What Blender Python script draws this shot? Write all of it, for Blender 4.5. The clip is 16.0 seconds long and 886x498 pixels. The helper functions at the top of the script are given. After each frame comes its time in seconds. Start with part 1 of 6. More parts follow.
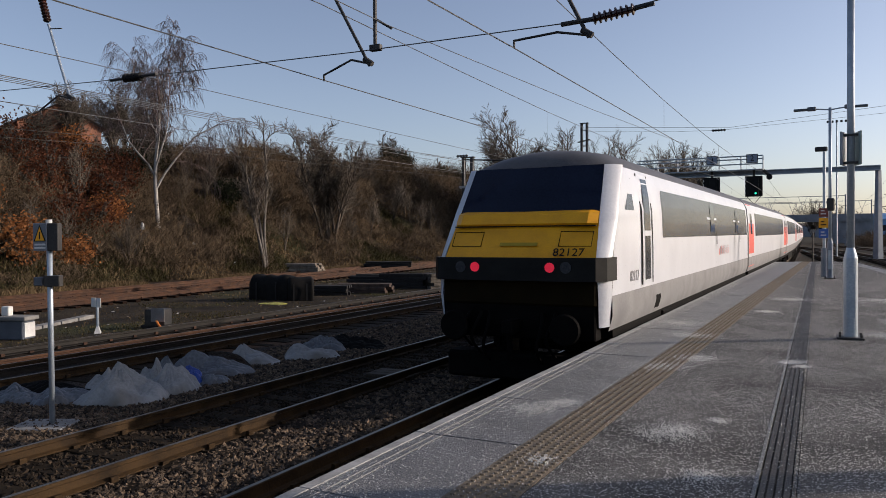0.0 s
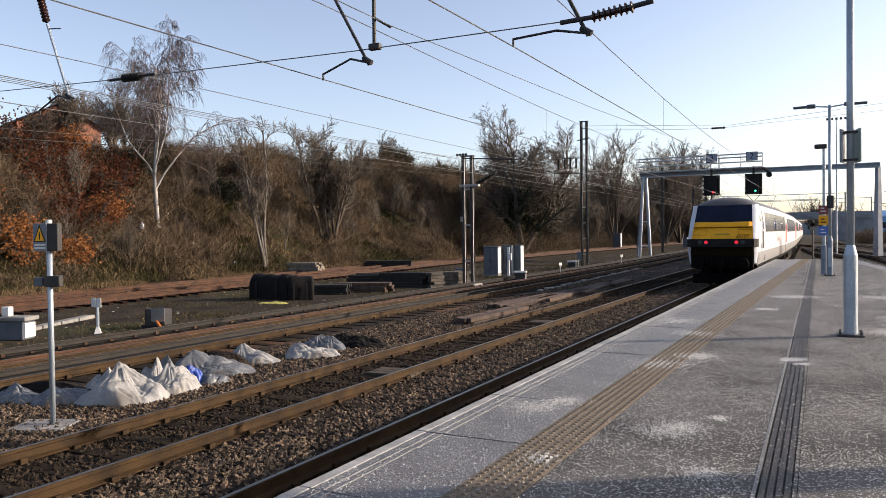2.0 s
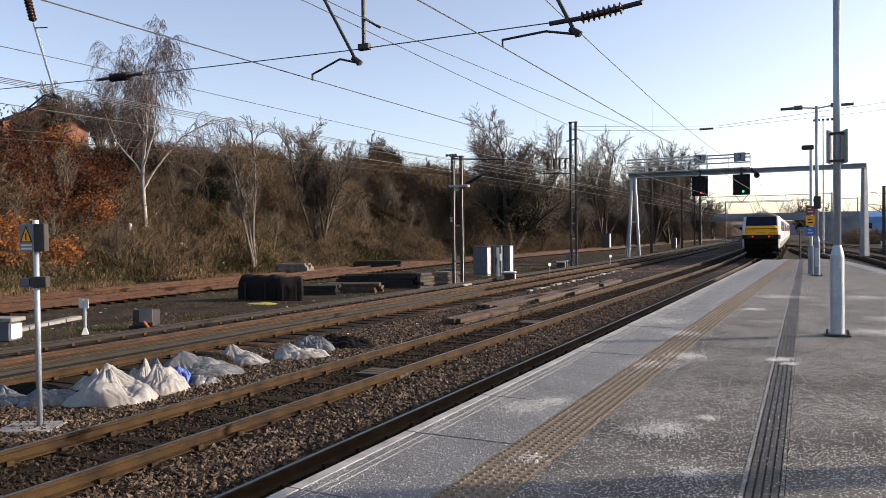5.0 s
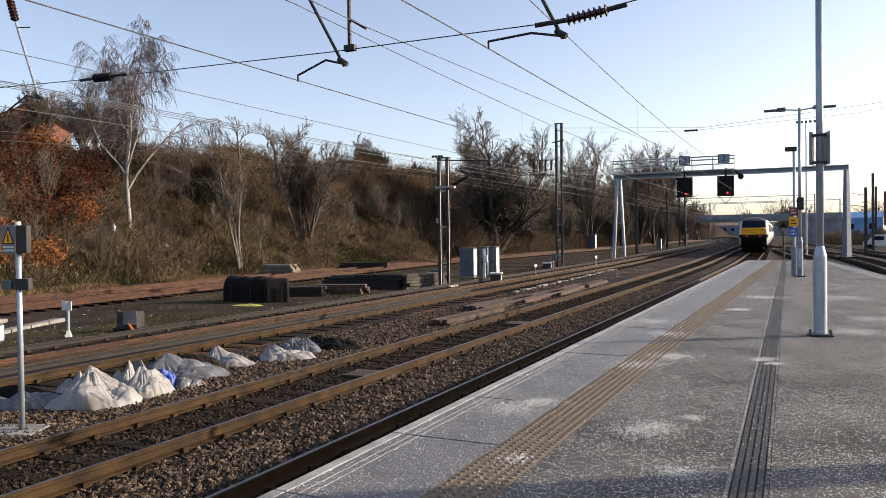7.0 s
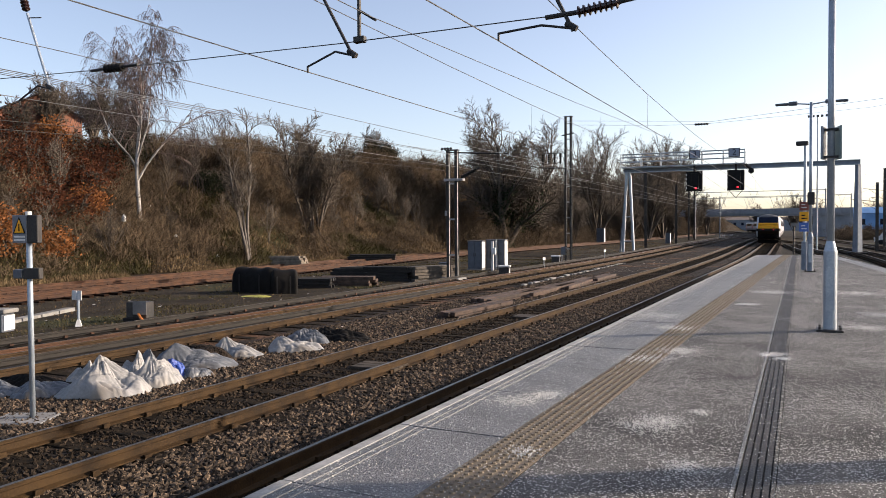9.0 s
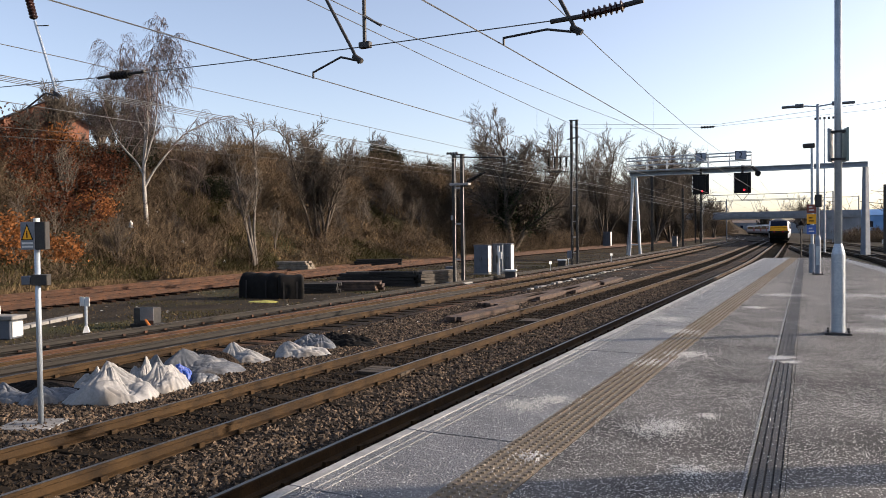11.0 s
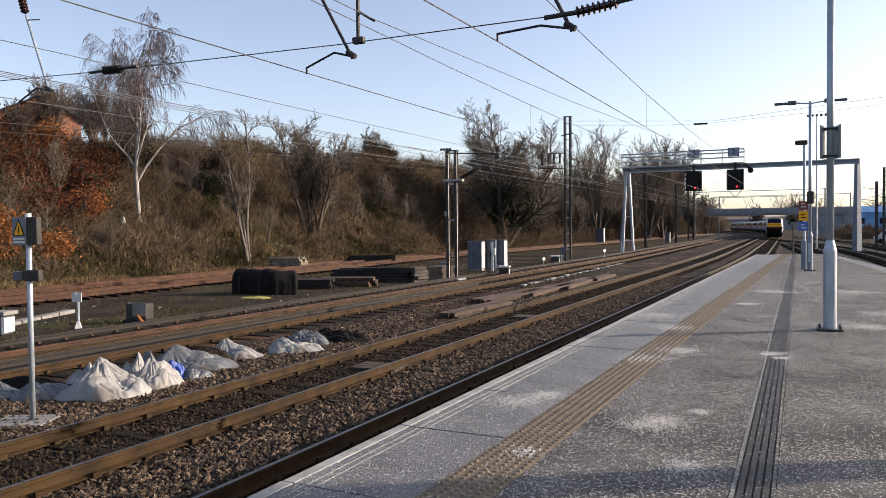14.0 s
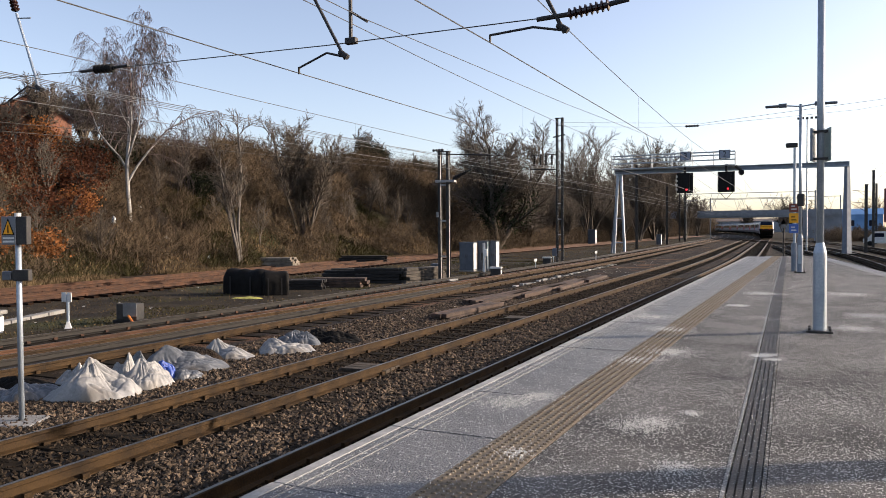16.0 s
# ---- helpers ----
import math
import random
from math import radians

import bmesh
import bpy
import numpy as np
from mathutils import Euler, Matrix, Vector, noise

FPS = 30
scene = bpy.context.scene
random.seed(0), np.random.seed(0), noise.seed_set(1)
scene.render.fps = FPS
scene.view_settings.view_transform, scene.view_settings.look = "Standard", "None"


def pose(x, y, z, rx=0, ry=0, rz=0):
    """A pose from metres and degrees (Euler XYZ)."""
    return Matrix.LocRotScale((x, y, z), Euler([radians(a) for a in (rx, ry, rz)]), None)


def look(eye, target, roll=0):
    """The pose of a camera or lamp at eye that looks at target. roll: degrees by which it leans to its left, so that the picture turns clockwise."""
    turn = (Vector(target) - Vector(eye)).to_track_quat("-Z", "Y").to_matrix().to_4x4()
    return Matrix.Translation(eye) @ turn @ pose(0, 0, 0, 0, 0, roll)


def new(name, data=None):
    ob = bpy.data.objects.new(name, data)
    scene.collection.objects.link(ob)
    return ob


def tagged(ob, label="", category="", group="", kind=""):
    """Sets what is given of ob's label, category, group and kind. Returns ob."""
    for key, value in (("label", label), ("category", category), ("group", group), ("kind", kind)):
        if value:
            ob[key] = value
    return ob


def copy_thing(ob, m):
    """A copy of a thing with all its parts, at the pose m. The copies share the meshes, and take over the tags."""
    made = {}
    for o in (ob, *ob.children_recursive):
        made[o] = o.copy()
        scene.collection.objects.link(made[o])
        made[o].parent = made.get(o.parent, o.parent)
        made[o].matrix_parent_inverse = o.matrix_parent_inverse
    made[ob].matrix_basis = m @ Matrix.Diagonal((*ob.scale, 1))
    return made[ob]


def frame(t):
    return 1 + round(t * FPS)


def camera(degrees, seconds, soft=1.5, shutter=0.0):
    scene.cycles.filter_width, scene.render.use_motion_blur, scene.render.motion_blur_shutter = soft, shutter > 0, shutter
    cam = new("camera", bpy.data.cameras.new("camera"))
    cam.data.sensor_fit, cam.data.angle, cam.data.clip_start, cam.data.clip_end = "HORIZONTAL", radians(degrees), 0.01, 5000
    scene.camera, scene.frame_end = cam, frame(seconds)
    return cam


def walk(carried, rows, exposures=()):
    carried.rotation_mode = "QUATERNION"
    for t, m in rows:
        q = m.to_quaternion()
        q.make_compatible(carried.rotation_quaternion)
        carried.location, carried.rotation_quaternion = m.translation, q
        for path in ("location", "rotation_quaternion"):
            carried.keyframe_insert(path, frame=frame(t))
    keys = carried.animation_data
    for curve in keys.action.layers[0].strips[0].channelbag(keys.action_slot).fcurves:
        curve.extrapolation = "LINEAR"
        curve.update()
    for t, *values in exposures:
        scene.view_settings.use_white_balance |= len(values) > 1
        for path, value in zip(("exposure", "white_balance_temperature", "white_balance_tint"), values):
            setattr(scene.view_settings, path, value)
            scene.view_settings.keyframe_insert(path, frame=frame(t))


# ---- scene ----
cam = camera(60.0, 16.0, soft=0.65)
EYE = Vector((0.0, 0.0, 2.4))
# seconds, heading to the left of the track, pitch, lean to the right (degrees)
VIEWS = (
    (0.0, 27.295, -1.037, 0.485),
    (0.5, 27.296, -1.086, 0.447),
    (1.0, 27.296, -1.129, 0.443),
    (1.5, 27.270, -1.166, 0.517),
    (2.0, 27.292, -1.127, 0.696),
    (2.5, 27.245, -1.053, 0.755),
    (3.0, 27.170, -0.879, 0.732),
    (3.5, 27.116, -0.855, 0.784),
    (4.0, 27.101, -1.004, 0.817),
    (6.5, 25.429, -1.051, 0.591),
    (7.0, 25.484, -1.027, 0.756),
    (7.5, 25.636, -1.020, 0.733),
    (8.0, 25.756, -1.135, 0.637),
    (8.5, 25.915, -1.606, 0.495),
    (9.0, 26.113, -1.580, 0.373),
    (11.5, 26.633, -1.211, 0.730),
    (12.0, 26.645, -1.222, 0.754),
    (12.5, 26.637, -1.329, 0.780),
    (13.0, 26.493, -1.434, 0.715),
    (13.5, 26.290, -1.488, 0.698),
    (14.0, 26.088, -1.538, 0.581),
    (14.5, 25.741, -1.606, 0.554),
    (15.0, 25.548, -1.519, 0.385),
    (15.5, 25.491, -1.411, 0.375),
    (16.0, 25.486, -1.475, 0.376),
)


def view(heading, pitch, lean):
    a, b = radians(heading), radians(pitch)
    ahead = Vector((-math.sin(a) * math.cos(b), math.cos(a) * math.cos(b), math.sin(b)))
    return look(EYE, EYE + 10 * ahead, -lean)


walk(cam, [(t, view(a, b, c)) for t, a, b, c in VIEWS],
     exposures=[(t, e + 0.77, 6550 if t < 0.4 else 6650 if t < 0.9 else 6800 if t < 1.4 else 6950, 17) for t, e in ((0.0, -0.74), (0.5, -0.54), (1.0, -0.22), (1.5, 0.0), (2.5, 0.05), (16.0, 0.05))])

# ---------------------------------------------------------------- light
SUN_AHEAD, SUN_UP = radians(33), radians(18.5)
to_sun = Vector((math.cos(SUN_AHEAD) * math.cos(SUN_UP), math.sin(SUN_AHEAD) * math.cos(SUN_UP), math.sin(SUN_UP)))
world = bpy.data.worlds.new("world")
scene.world = world
world.use_nodes = True
wn = world.node_tree
sky = wn.nodes.new("ShaderNodeTexSky")
sky.sky_type, sky.sun_disc = "NISHITA", False
sky.sun_elevation, sky.sun_rotation = SUN_UP, math.atan2(to_sun.x, to_sun.y)
sky.air_density, sky.dust_density, sky.ozone_density = 0.80, 1.45, 1.35
wn.nodes["Background"].inputs["Strength"].default_value = 0.15
hazy = wn.nodes.new("ShaderNodeHueSaturation")  # thin winter haze pales the blue
hazy.inputs["Saturation"].default_value = 0.88
wn.links.new(sky.outputs[0], hazy.inputs["Color"])
wn.links.new(hazy.outputs[0], wn.nodes["Background"].inputs["Color"])
sun = new("sun", bpy.data.lights.new("sun", "SUN"))
sun.data.energy, sun.data.angle, sun.data.color = 4.3, radians(0.6), (1.0, 0.90, 0.75)
sun.matrix_world = look(to_sun * 50, (0, 0, 0))


# ---------------------------------------------------------------- materials
def mat(name, a, b, scale=6.0, rough=0.75, metal=0.0, bump=0.2, fine=60.0, c=None, spread=0.32, vary=0.0, island=0.0, depth=0.01, spec=0.5):
    """Two colours mixed by a coarse and a fine noise, c for sparse stains; vary: by object; island: by piece."""
    m = bpy.data.materials.new(name)
    m.use_nodes = True
    nt = m.node_tree
    bs = nt.nodes["Principled BSDF"]
    L = nt.links.new
    tc = nt.nodes.new("ShaderNodeTexCoord")

    def noise_at(s, detail=4.0):
        n = nt.nodes.new("ShaderNodeTexNoise")
        n.inputs["Scale"].default_value, n.inputs["Detail"].default_value = s, detail
        L(tc.outputs["Object"], n.inputs["Vector"])
        return n.outputs["Fac"]

    def calc(op, x, y):
        n = nt.nodes.new("ShaderNodeMath")
        n.operation = op
        for i, v in enumerate((x, y)):
            if isinstance(v, (int, float)):
                n.inputs[i].default_value = v
            else:
                L(v, n.inputs[i])
        return n.outputs[0]

    def mix(f, x, y):
        n = nt.nodes.new("ShaderNodeMix")
        n.data_type = "RGBA"
        L(f, n.inputs["Factor"])
        for i, v in ((6, x), (7, y)):
            if isinstance(v, tuple):
                n.inputs[i].default_value = (*v, 1)
            else:
                L(v, n.inputs[i])
        return n.outputs[2]

    def ramp(x, lo, hi):
        n = nt.nodes.new("ShaderNodeMapRange")
        L(x, n.inputs[0])
        n.inputs[1].default_value, n.inputs[2].default_value = lo, hi
        return n.outputs[0]

    big, small = noise_at(scale), noise_at(fine, 3.0)
    f = calc("ADD", calc("MULTIPLY", big, 0.55), calc("MULTIPLY", small, 0.45))
    f = ramp(f, 0.5 - spread / 2.6, 0.5 + spread / 2.6)
    col = mix(f, a, b)
    if c:
        col = mix(ramp(noise_at(scale * 0.37, 6.0), 0.55, 0.68), col, c)
    if vary or island:
        if vary:
            rnd = nt.nodes.new("ShaderNodeObjectInfo").outputs["Random"]
        else:
            rnd = nt.nodes.new("ShaderNodeNewGeometry").outputs["Random Per Island"]
        k = vary or island
        h = nt.nodes.new("ShaderNodeHueSaturation")
        L(calc("ADD", calc("MULTIPLY", rnd, k), 1.0 - k / 2), h.inputs["Value"])
        L(col, h.inputs["Color"])
        col = h.outputs[0]
    L(col, bs.inputs["Base Color"])
    bs.inputs["Metallic"].default_value = metal
    bs.inputs["Specular IOR Level"].default_value = spec
    L(calc("ADD", calc("MULTIPLY", small, 0.2), rough - 0.1), bs.inputs["Roughness"])
    if bump:
        bp = nt.nodes.new("ShaderNodeBump")
        bp.inputs["Strength"].default_value, bp.inputs["Distance"].default_value = bump, depth
        L(f, bp.inputs["Height"])
        L(bp.outputs[0], bs.inputs["Normal"])
    return m


def glow(name, colour, strength):
    m = bpy.data.materials.new(name)
    m.use_nodes = True
    bs = m.node_tree.nodes["Principled BSDF"]
    bs.inputs["Base Color"].default_value = (*colour, 1)
    bs.inputs["Emission Color"].default_value = (*colour, 1)
    bs.inputs["Emission Strength"].default_value = strength
    return m


def speckled(name, a, b, fleck, amount, rough):
    """Wet tarmac with light grit and salt: cells of about a centimetre, some of them white."""
    m = mat(name, a, b, 1.3, rough, 0, 1.0, 75.0, depth=0.016, spread=0.34, spec=0.3)
    nt = m.node_tree
    bs = nt.nodes["Principled BSDF"]
    old = bs.inputs["Base Color"].links[0].from_socket
    tc = nt.nodes.new("ShaderNodeTexCoord")
    v = nt.nodes.new("ShaderNodeTexVoronoi")
    v.inputs["Scale"].default_value = 120.0
    nt.links.new(tc.outputs["Object"], v.inputs["Vector"])
    sep = nt.nodes.new("ShaderNodeSeparateColor")
    nt.links.new(v.outputs["Color"], sep.inputs[0])
    patch = nt.nodes.new("ShaderNodeTexNoise")
    patch.inputs["Scale"].default_value, patch.inputs["Detail"].default_value = 0.9, 5.0
    nt.links.new(tc.outputs["Object"], patch.inputs["Vector"])
    lim = nt.nodes.new("ShaderNodeMapRange")
    lim.inputs[1].default_value, lim.inputs[2].default_value = 0.35, 0.75
    lim.inputs[3].default_value, lim.inputs[4].default_value = 1.0 - amount * 0.35, 1.0 - amount * 2.2
    nt.links.new(patch.outputs["Fac"], lim.inputs[0])
    cmp = nt.nodes.new("ShaderNodeMath")
    cmp.operation = "GREATER_THAN"
    nt.links.new(sep.outputs[0], cmp.inputs[0])
    nt.links.new(lim.outputs[0], cmp.inputs[1])
    mx = nt.nodes.new("ShaderNodeMix")
    mx.data_type = "RGBA"
    nt.links.new(cmp.outputs[0], mx.inputs["Factor"])
    nt.links.new(old, mx.inputs[6])
    mx.inputs[7].default_value = (*fleck, 1)
    nt.links.new(mx.outputs[2], bs.inputs["Base Color"])
    return m


BALLAST = mat("ballast", (0.006, 0.0042, 0.003), (0.032, 0.021, 0.013), 1.2, 0.9, 0, 0.9, 16.0, c=(0.10, 0.05, 0.025), depth=0.06, spec=0.2)
STONE = mat("ballast_stone", (0.018, 0.013, 0.0088), (0.122, 0.086, 0.057), 5, 0.85, 0, 0.2, 40.0, island=1.7, spec=0.25)
OILSTONE = mat("oily_stone", (0.009, 0.0065, 0.0045), (0.044, 0.031, 0.020), 5, 0.85, 0, 0.2, 40.0, island=1.2, spec=0.12)
EARTH = mat("earth", (0.010, 0.008, 0.0055), (0.042, 0.032, 0.020), 0.6, 0.95, 0, 0.8, 9.0, c=(0.036, 0.038, 0.016), depth=0.05, spec=0.15)
SLOPE = mat("slope_earth", (0.016, 0.011, 0.007), (0.048, 0.033, 0.020), 0.35, 0.95, 0, 0.9, 5.0, c=(0.036, 0.036, 0.015), depth=0.15, spec=0.1)
RAIL = mat("rusty_rail", (0.015, 0.008, 0.003), (0.056, 0.031, 0.011), 3, 0.75, 0.1, 0.2, 50.0, spec=0.2)
RUST = mat("deep_rust", (0.022, 0.008, 0.003), (0.078, 0.031, 0.0115), 2, 0.85, 0.1, 0.2, 40.0)
# near-black rail colour that stands in for shadow between closely laid rails
SHADERAIL = mat("greased_rail", (0.004, 0.0032, 0.0025), (0.012, 0.009, 0.0065), 3, 0.6, 0.2, 0.2, 50.0, spec=0.3)
SHINE = mat("rail_head_steel", (0.09, 0.075, 0.055), (0.17, 0.145, 0.115), 2, 0.32, 0.85, 0.05, 30.0)
SLEEPER = mat("old_sleeper", (0.007, 0.0052, 0.0036), (0.028, 0.020, 0.012), 3, 0.9, 0, 0.4, 40.0, vary=0.5, spec=0.08)
RUSTSLEEPER = mat("rust_stained_sleeper", (0.009, 0.0045, 0.0025), (0.026, 0.0125, 0.0065), 3, 0.9, 0, 0.4, 40.0, vary=0.5, spec=0.1)
TIMBER = mat("weathered_timber", (0.028, 0.023, 0.018), (0.105, 0.088, 0.07), 4, 0.85, 0, 0.4, 50.0, vary=0.4)
PALEWOOD = mat("pale_boards", (0.10, 0.082, 0.062), (0.24, 0.20, 0.155), 4, 0.85, 0, 0.3, 50.0, vary=0.5)
REDWOOD = mat("reddish_timber", (0.022, 0.0125, 0.0085), (0.085, 0.051, 0.035), 4, 0.85, 0, 0.4, 50.0, vary=0.7)
BROWNBOARD = mat("brown_board", (0.020, 0.014, 0.0085), (0.070, 0.050, 0.031), 4, 0.9, 0, 0.4, 50.0)
TAR = mat("tarred_timber", (0.004, 0.0036, 0.0034), (0.013, 0.011, 0.0095), 4, 0.85, 0, 0.5, 40.0, vary=0.5)
COPING = speckled("platform_slab", (0.092, 0.094, 0.098), (0.165, 0.168, 0.172), (0.55, 0.55, 0.54), 0.04, 0.5)
TARMAC = speckled("platform_tarmac", (0.018, 0.0175, 0.0165), (0.115, 0.112, 0.107), (0.55, 0.54, 0.52), 0.085, 0.72)
TACTILE = mat("tactile_paving", (0.115, 0.088, 0.057), (0.198, 0.154, 0.106), 1.6, 0.72, 0, 0.3, 60.0, c=(0.22, 0.21, 0.19), spec=0.4)
DRAIN = mat("drain_iron", (0.012, 0.010, 0.009), (0.045, 0.036, 0.03), 5, 0.6, 0.2, 0.4, 60.0)
CONCRETE = mat("concrete", (0.14, 0.136, 0.128), (0.25, 0.243, 0.23), 2, 0.85, 0, 0.3, 50.0)
WALL = mat("platform_wall", (0.02, 0.018, 0.016), (0.06, 0.054, 0.048), 2, 0.9, 0, 0.4, 30.0)
EDGEWHITE = mat("worn_white_edge", (0.13, 0.13, 0.125), (0.36, 0.357, 0.345), 5, 0.7, 0, 0.2, 45.0, spread=0.6)
GALV = mat("galvanised_steel", (0.27, 0.32, 0.37), (0.38, 0.43, 0.48), 3, 0.4, 0.4, 0.05, 40.0)
BLUEGREY = mat("blue_grey_paint", (0.12, 0.15, 0.19), (0.19, 0.225, 0.27), 3, 0.5, 0.0, 0.05, 40.0)
DARKSTEEL = mat("dark_steel", (0.02, 0.02, 0.022), (0.06, 0.055, 0.05), 4, 0.6, 0.4, 0.1, 50.0)
# dark MAST and pale MASTWEB put the masts' shaded and sunlit faces into colour
MAST = mat("mast_steel", (0.016, 0.0145, 0.013), (0.055, 0.049, 0.043), 3, 0.65, 0.2, 0.1, 40.0)
MASTWEB = mat("mast_galvanised_web", (0.19, 0.19, 0.187), (0.34, 0.34, 0.333), 3, 0.6, 0.1, 0.1, 40.0)
BLACK = mat("black_plastic", (0.004, 0.004, 0.004), (0.010, 0.010, 0.010), 4, 0.5, 0, 0.05, 50.0, spec=0.15)
CABLE = mat("wire", (0.09, 0.09, 0.09), (0.17, 0.17, 0.168), 4, 0.45, 0.5, 0, 50.0)
PORCELAIN = mat("brown_porcelain", (0.018, 0.008, 0.007), (0.045, 0.017, 0.014), 4, 0.25, 0, 0, 50.0)
WHITEPAINT = mat("white_paint", (0.50, 0.50, 0.49), (0.66, 0.66, 0.64), 4, 0.6, 0, 0.05, 50.0)
CABGREY = mat("cabinet_grey", (0.055, 0.066, 0.085), (0.092, 0.107, 0.13), 3, 0.5, 0.0, 0.05, 50.0)
SACK = mat("white_woven_sack", (0.20, 0.197, 0.19), (0.30, 0.295, 0.285), 2.5, 0.6, 0, 0.12, 30.0, c=(0.15, 0.13, 0.105))
GREYSACK = mat("grey_plastic_sheet", (0.06, 0.066, 0.076), (0.13, 0.14, 0.153), 3, 0.45, 0, 0.12, 25.0, c=(0.06, 0.052, 0.043))
BLUESACK = mat("blue_plastic", (0.006, 0.035, 0.22), (0.015, 0.07, 0.34), 5, 0.45, 0, 0.2, 50.0)
BLACKSHEET = mat("black_sheet", (0.003, 0.0028, 0.0026), (0.009, 0.0082, 0.0075), 5, 0.75, 0, 0.5, 30.0, spec=0.15)
YELLOW = mat("warning_yellow", (0.72, 0.31, 0.0), (0.86, 0.385, 0.0), 3, 0.45, 0, 0.02, 50.0)
TRAINWHITE = mat("train_white", (0.47, 0.485, 0.52), (0.55, 0.565, 0.60), 1.2, 0.32, 0, 0.01, 30.0)
TRAINGREY = mat("train_skirt_grey", (0.12, 0.12, 0.125), (0.22, 0.22, 0.225), 1.5, 0.5, 0, 0.02, 30.0)
TRAINROOF = mat("train_roof", (0.035, 0.035, 0.037), (0.085, 0.08, 0.08), 1.5, 0.55, 0, 0.05, 30.0)
TRAINRED = mat("door_red", (0.52, 0.03, 0.015), (0.64, 0.06, 0.03), 2, 0.45, 0, 0.02, 30.0)
TRAINBLACK = mat("underframe_black", (0.0015, 0.0015, 0.0015), (0.006, 0.005, 0.0045), 3, 0.8, 0.0, 0.2, 40.0, spec=0.06)
DARKGLASS = mat("tinted_glass", (0.004, 0.007, 0.017), (0.008, 0.013, 0.030), 1, 0.10, 0, 0, 30.0, spec=0.25)
SIDEGLASS = mat("side_glass", (0.018, 0.020, 0.024), (0.045, 0.048, 0.053), 1.3, 0.22, 0.0, 0, 20.0, spec=0.35)
BARK = mat("grey_bark", (0.034, 0.027, 0.020), (0.105, 0.083, 0.063), 3, 0.9, 0, 0.2, 20.0)
PALEBARK = mat("pale_bark", (0.055, 0.048, 0.040), (0.14, 0.123, 0.105), 3, 0.9, 0, 0.2, 20.0)
BIRCHBARK = mat("birch_bark", (0.16, 0.148, 0.135), (0.38, 0.36, 0.335), 2.5, 0.8, 0, 0.2, 9.0, c=(0.05, 0.042, 0.037))
TWIG = mat("birch_twigs", (0.065, 0.046, 0.042), (0.15, 0.112, 0.102), 2, 0.9, 0, 0, 20.0)
BRUSH = mat("brown_scrub", (0.030, 0.022, 0.0145), (0.136, 0.100, 0.066), 0.3, 0.95, 0, 0, 8.0, island=1.0, spec=0.1)
GRASS = mat("dead_grass", (0.066, 0.046, 0.025), (0.17, 0.119, 0.065), 0.5, 0.95, 0, 0, 8.0, island=0.8, spec=0.1)
GREEN = mat("low_green", (0.032, 0.029, 0.011), (0.075, 0.066, 0.030), 0.5, 0.95, 0, 0, 8.0, island=0.6, spec=0.1)
RUSSET = mat("russet_leaves", (0.15, 0.056, 0.018), (0.33, 0.14, 0.052), 0.8, 0.9, 0, 0, 8.0, island=0.9, spec=0.1)
DARKRUSSET = mat("dark_russet_leaves", (0.038, 0.014, 0.008), (0.15, 0.056, 0.027), 0.8, 0.9, 0, 0, 8.0, island=0.9, spec=0.1)
IVY = mat("ivy_leaves", (0.008, 0.013, 0.006), (0.028, 0.038, 0.016), 1.0, 0.85, 0, 0, 8.0, island=0.8, spec=0.15)
DARKIVY = mat("dusty_evergreen", (0.008, 0.010, 0.0055), (0.026, 0.028, 0.015), 1.0, 0.9, 0, 0, 8.0, island=0.8, spec=0.1)
BRICK = mat("brick", (0.15, 0.062, 0.04), (0.26, 0.115, 0.07), 4, 0.9, 0, 0.3, 40.0)
ROOFTILE = mat("roof_tile", (0.10, 0.075, 0.065), (0.19, 0.15, 0.13), 4, 0.9, 0, 0.4, 30.0)
BRIDGE = mat("bridge_girder", (0.17, 0.19, 0.215), (0.25, 0.27, 0.295), 1, 0.8, 0, 0.1, 20.0)
SIGNBLUE = mat("sign_blue", (0.03, 0.09, 0.32), (0.05, 0.13, 0.42), 4, 0.5, 0, 0, 40.0)
BLUEROOF = mat("blue_sheeting", (0.08, 0.22, 0.45), (0.14, 0.32, 0.58), 0.5, 0.6, 0, 0.05, 10.0)
ORANGE = mat("orange_tube", (0.55, 0.14, 0.02), (0.7, 0.22, 0.04), 4, 0.6, 0, 0, 40.0)
YELLOWRAG = mat("yellow_plastic", (0.30, 0.27, 0.05), (0.55, 0.51, 0.14), 9, 0.6, 0, 0.2, 40.0)
LAMPGLASS = mat("lamp_glass", (0.02, 0.024, 0.03), (0.05, 0.056, 0.066), 6, 0.15, 0, 0, 30.0)
RED_LIGHT = glow("tail_light_red", (0.75, 0.02, 0.05), 0.42)
SIG_RED = glow("signal_red", (1.0, 0.03, 0.05), 0.7)
SIG_GREEN = glow("signal_green", (0.02, 0.9, 0.5), 1.0)


# ---------------------------------------------------------------- mesh tools
def part(name, bm, material, parent=None, label="", smooth=False):
    me = bpy.data.meshes.new(name)
    bm.to_mesh(me)
    bm.free()
    for m in (material if isinstance(material, (list, tuple)) else (material,)):
        me.materials.append(m)
    if smooth:
        me.shade_smooth()
    ob = new(name, me)
    ob.parent = parent
    return tagged(ob, label)


def thing(name, label, category, group="", kind="", at=None):
    ob = new(name)
    if at is not None:
        ob.matrix_basis = at
    return tagged(ob, label, category, group, kind)


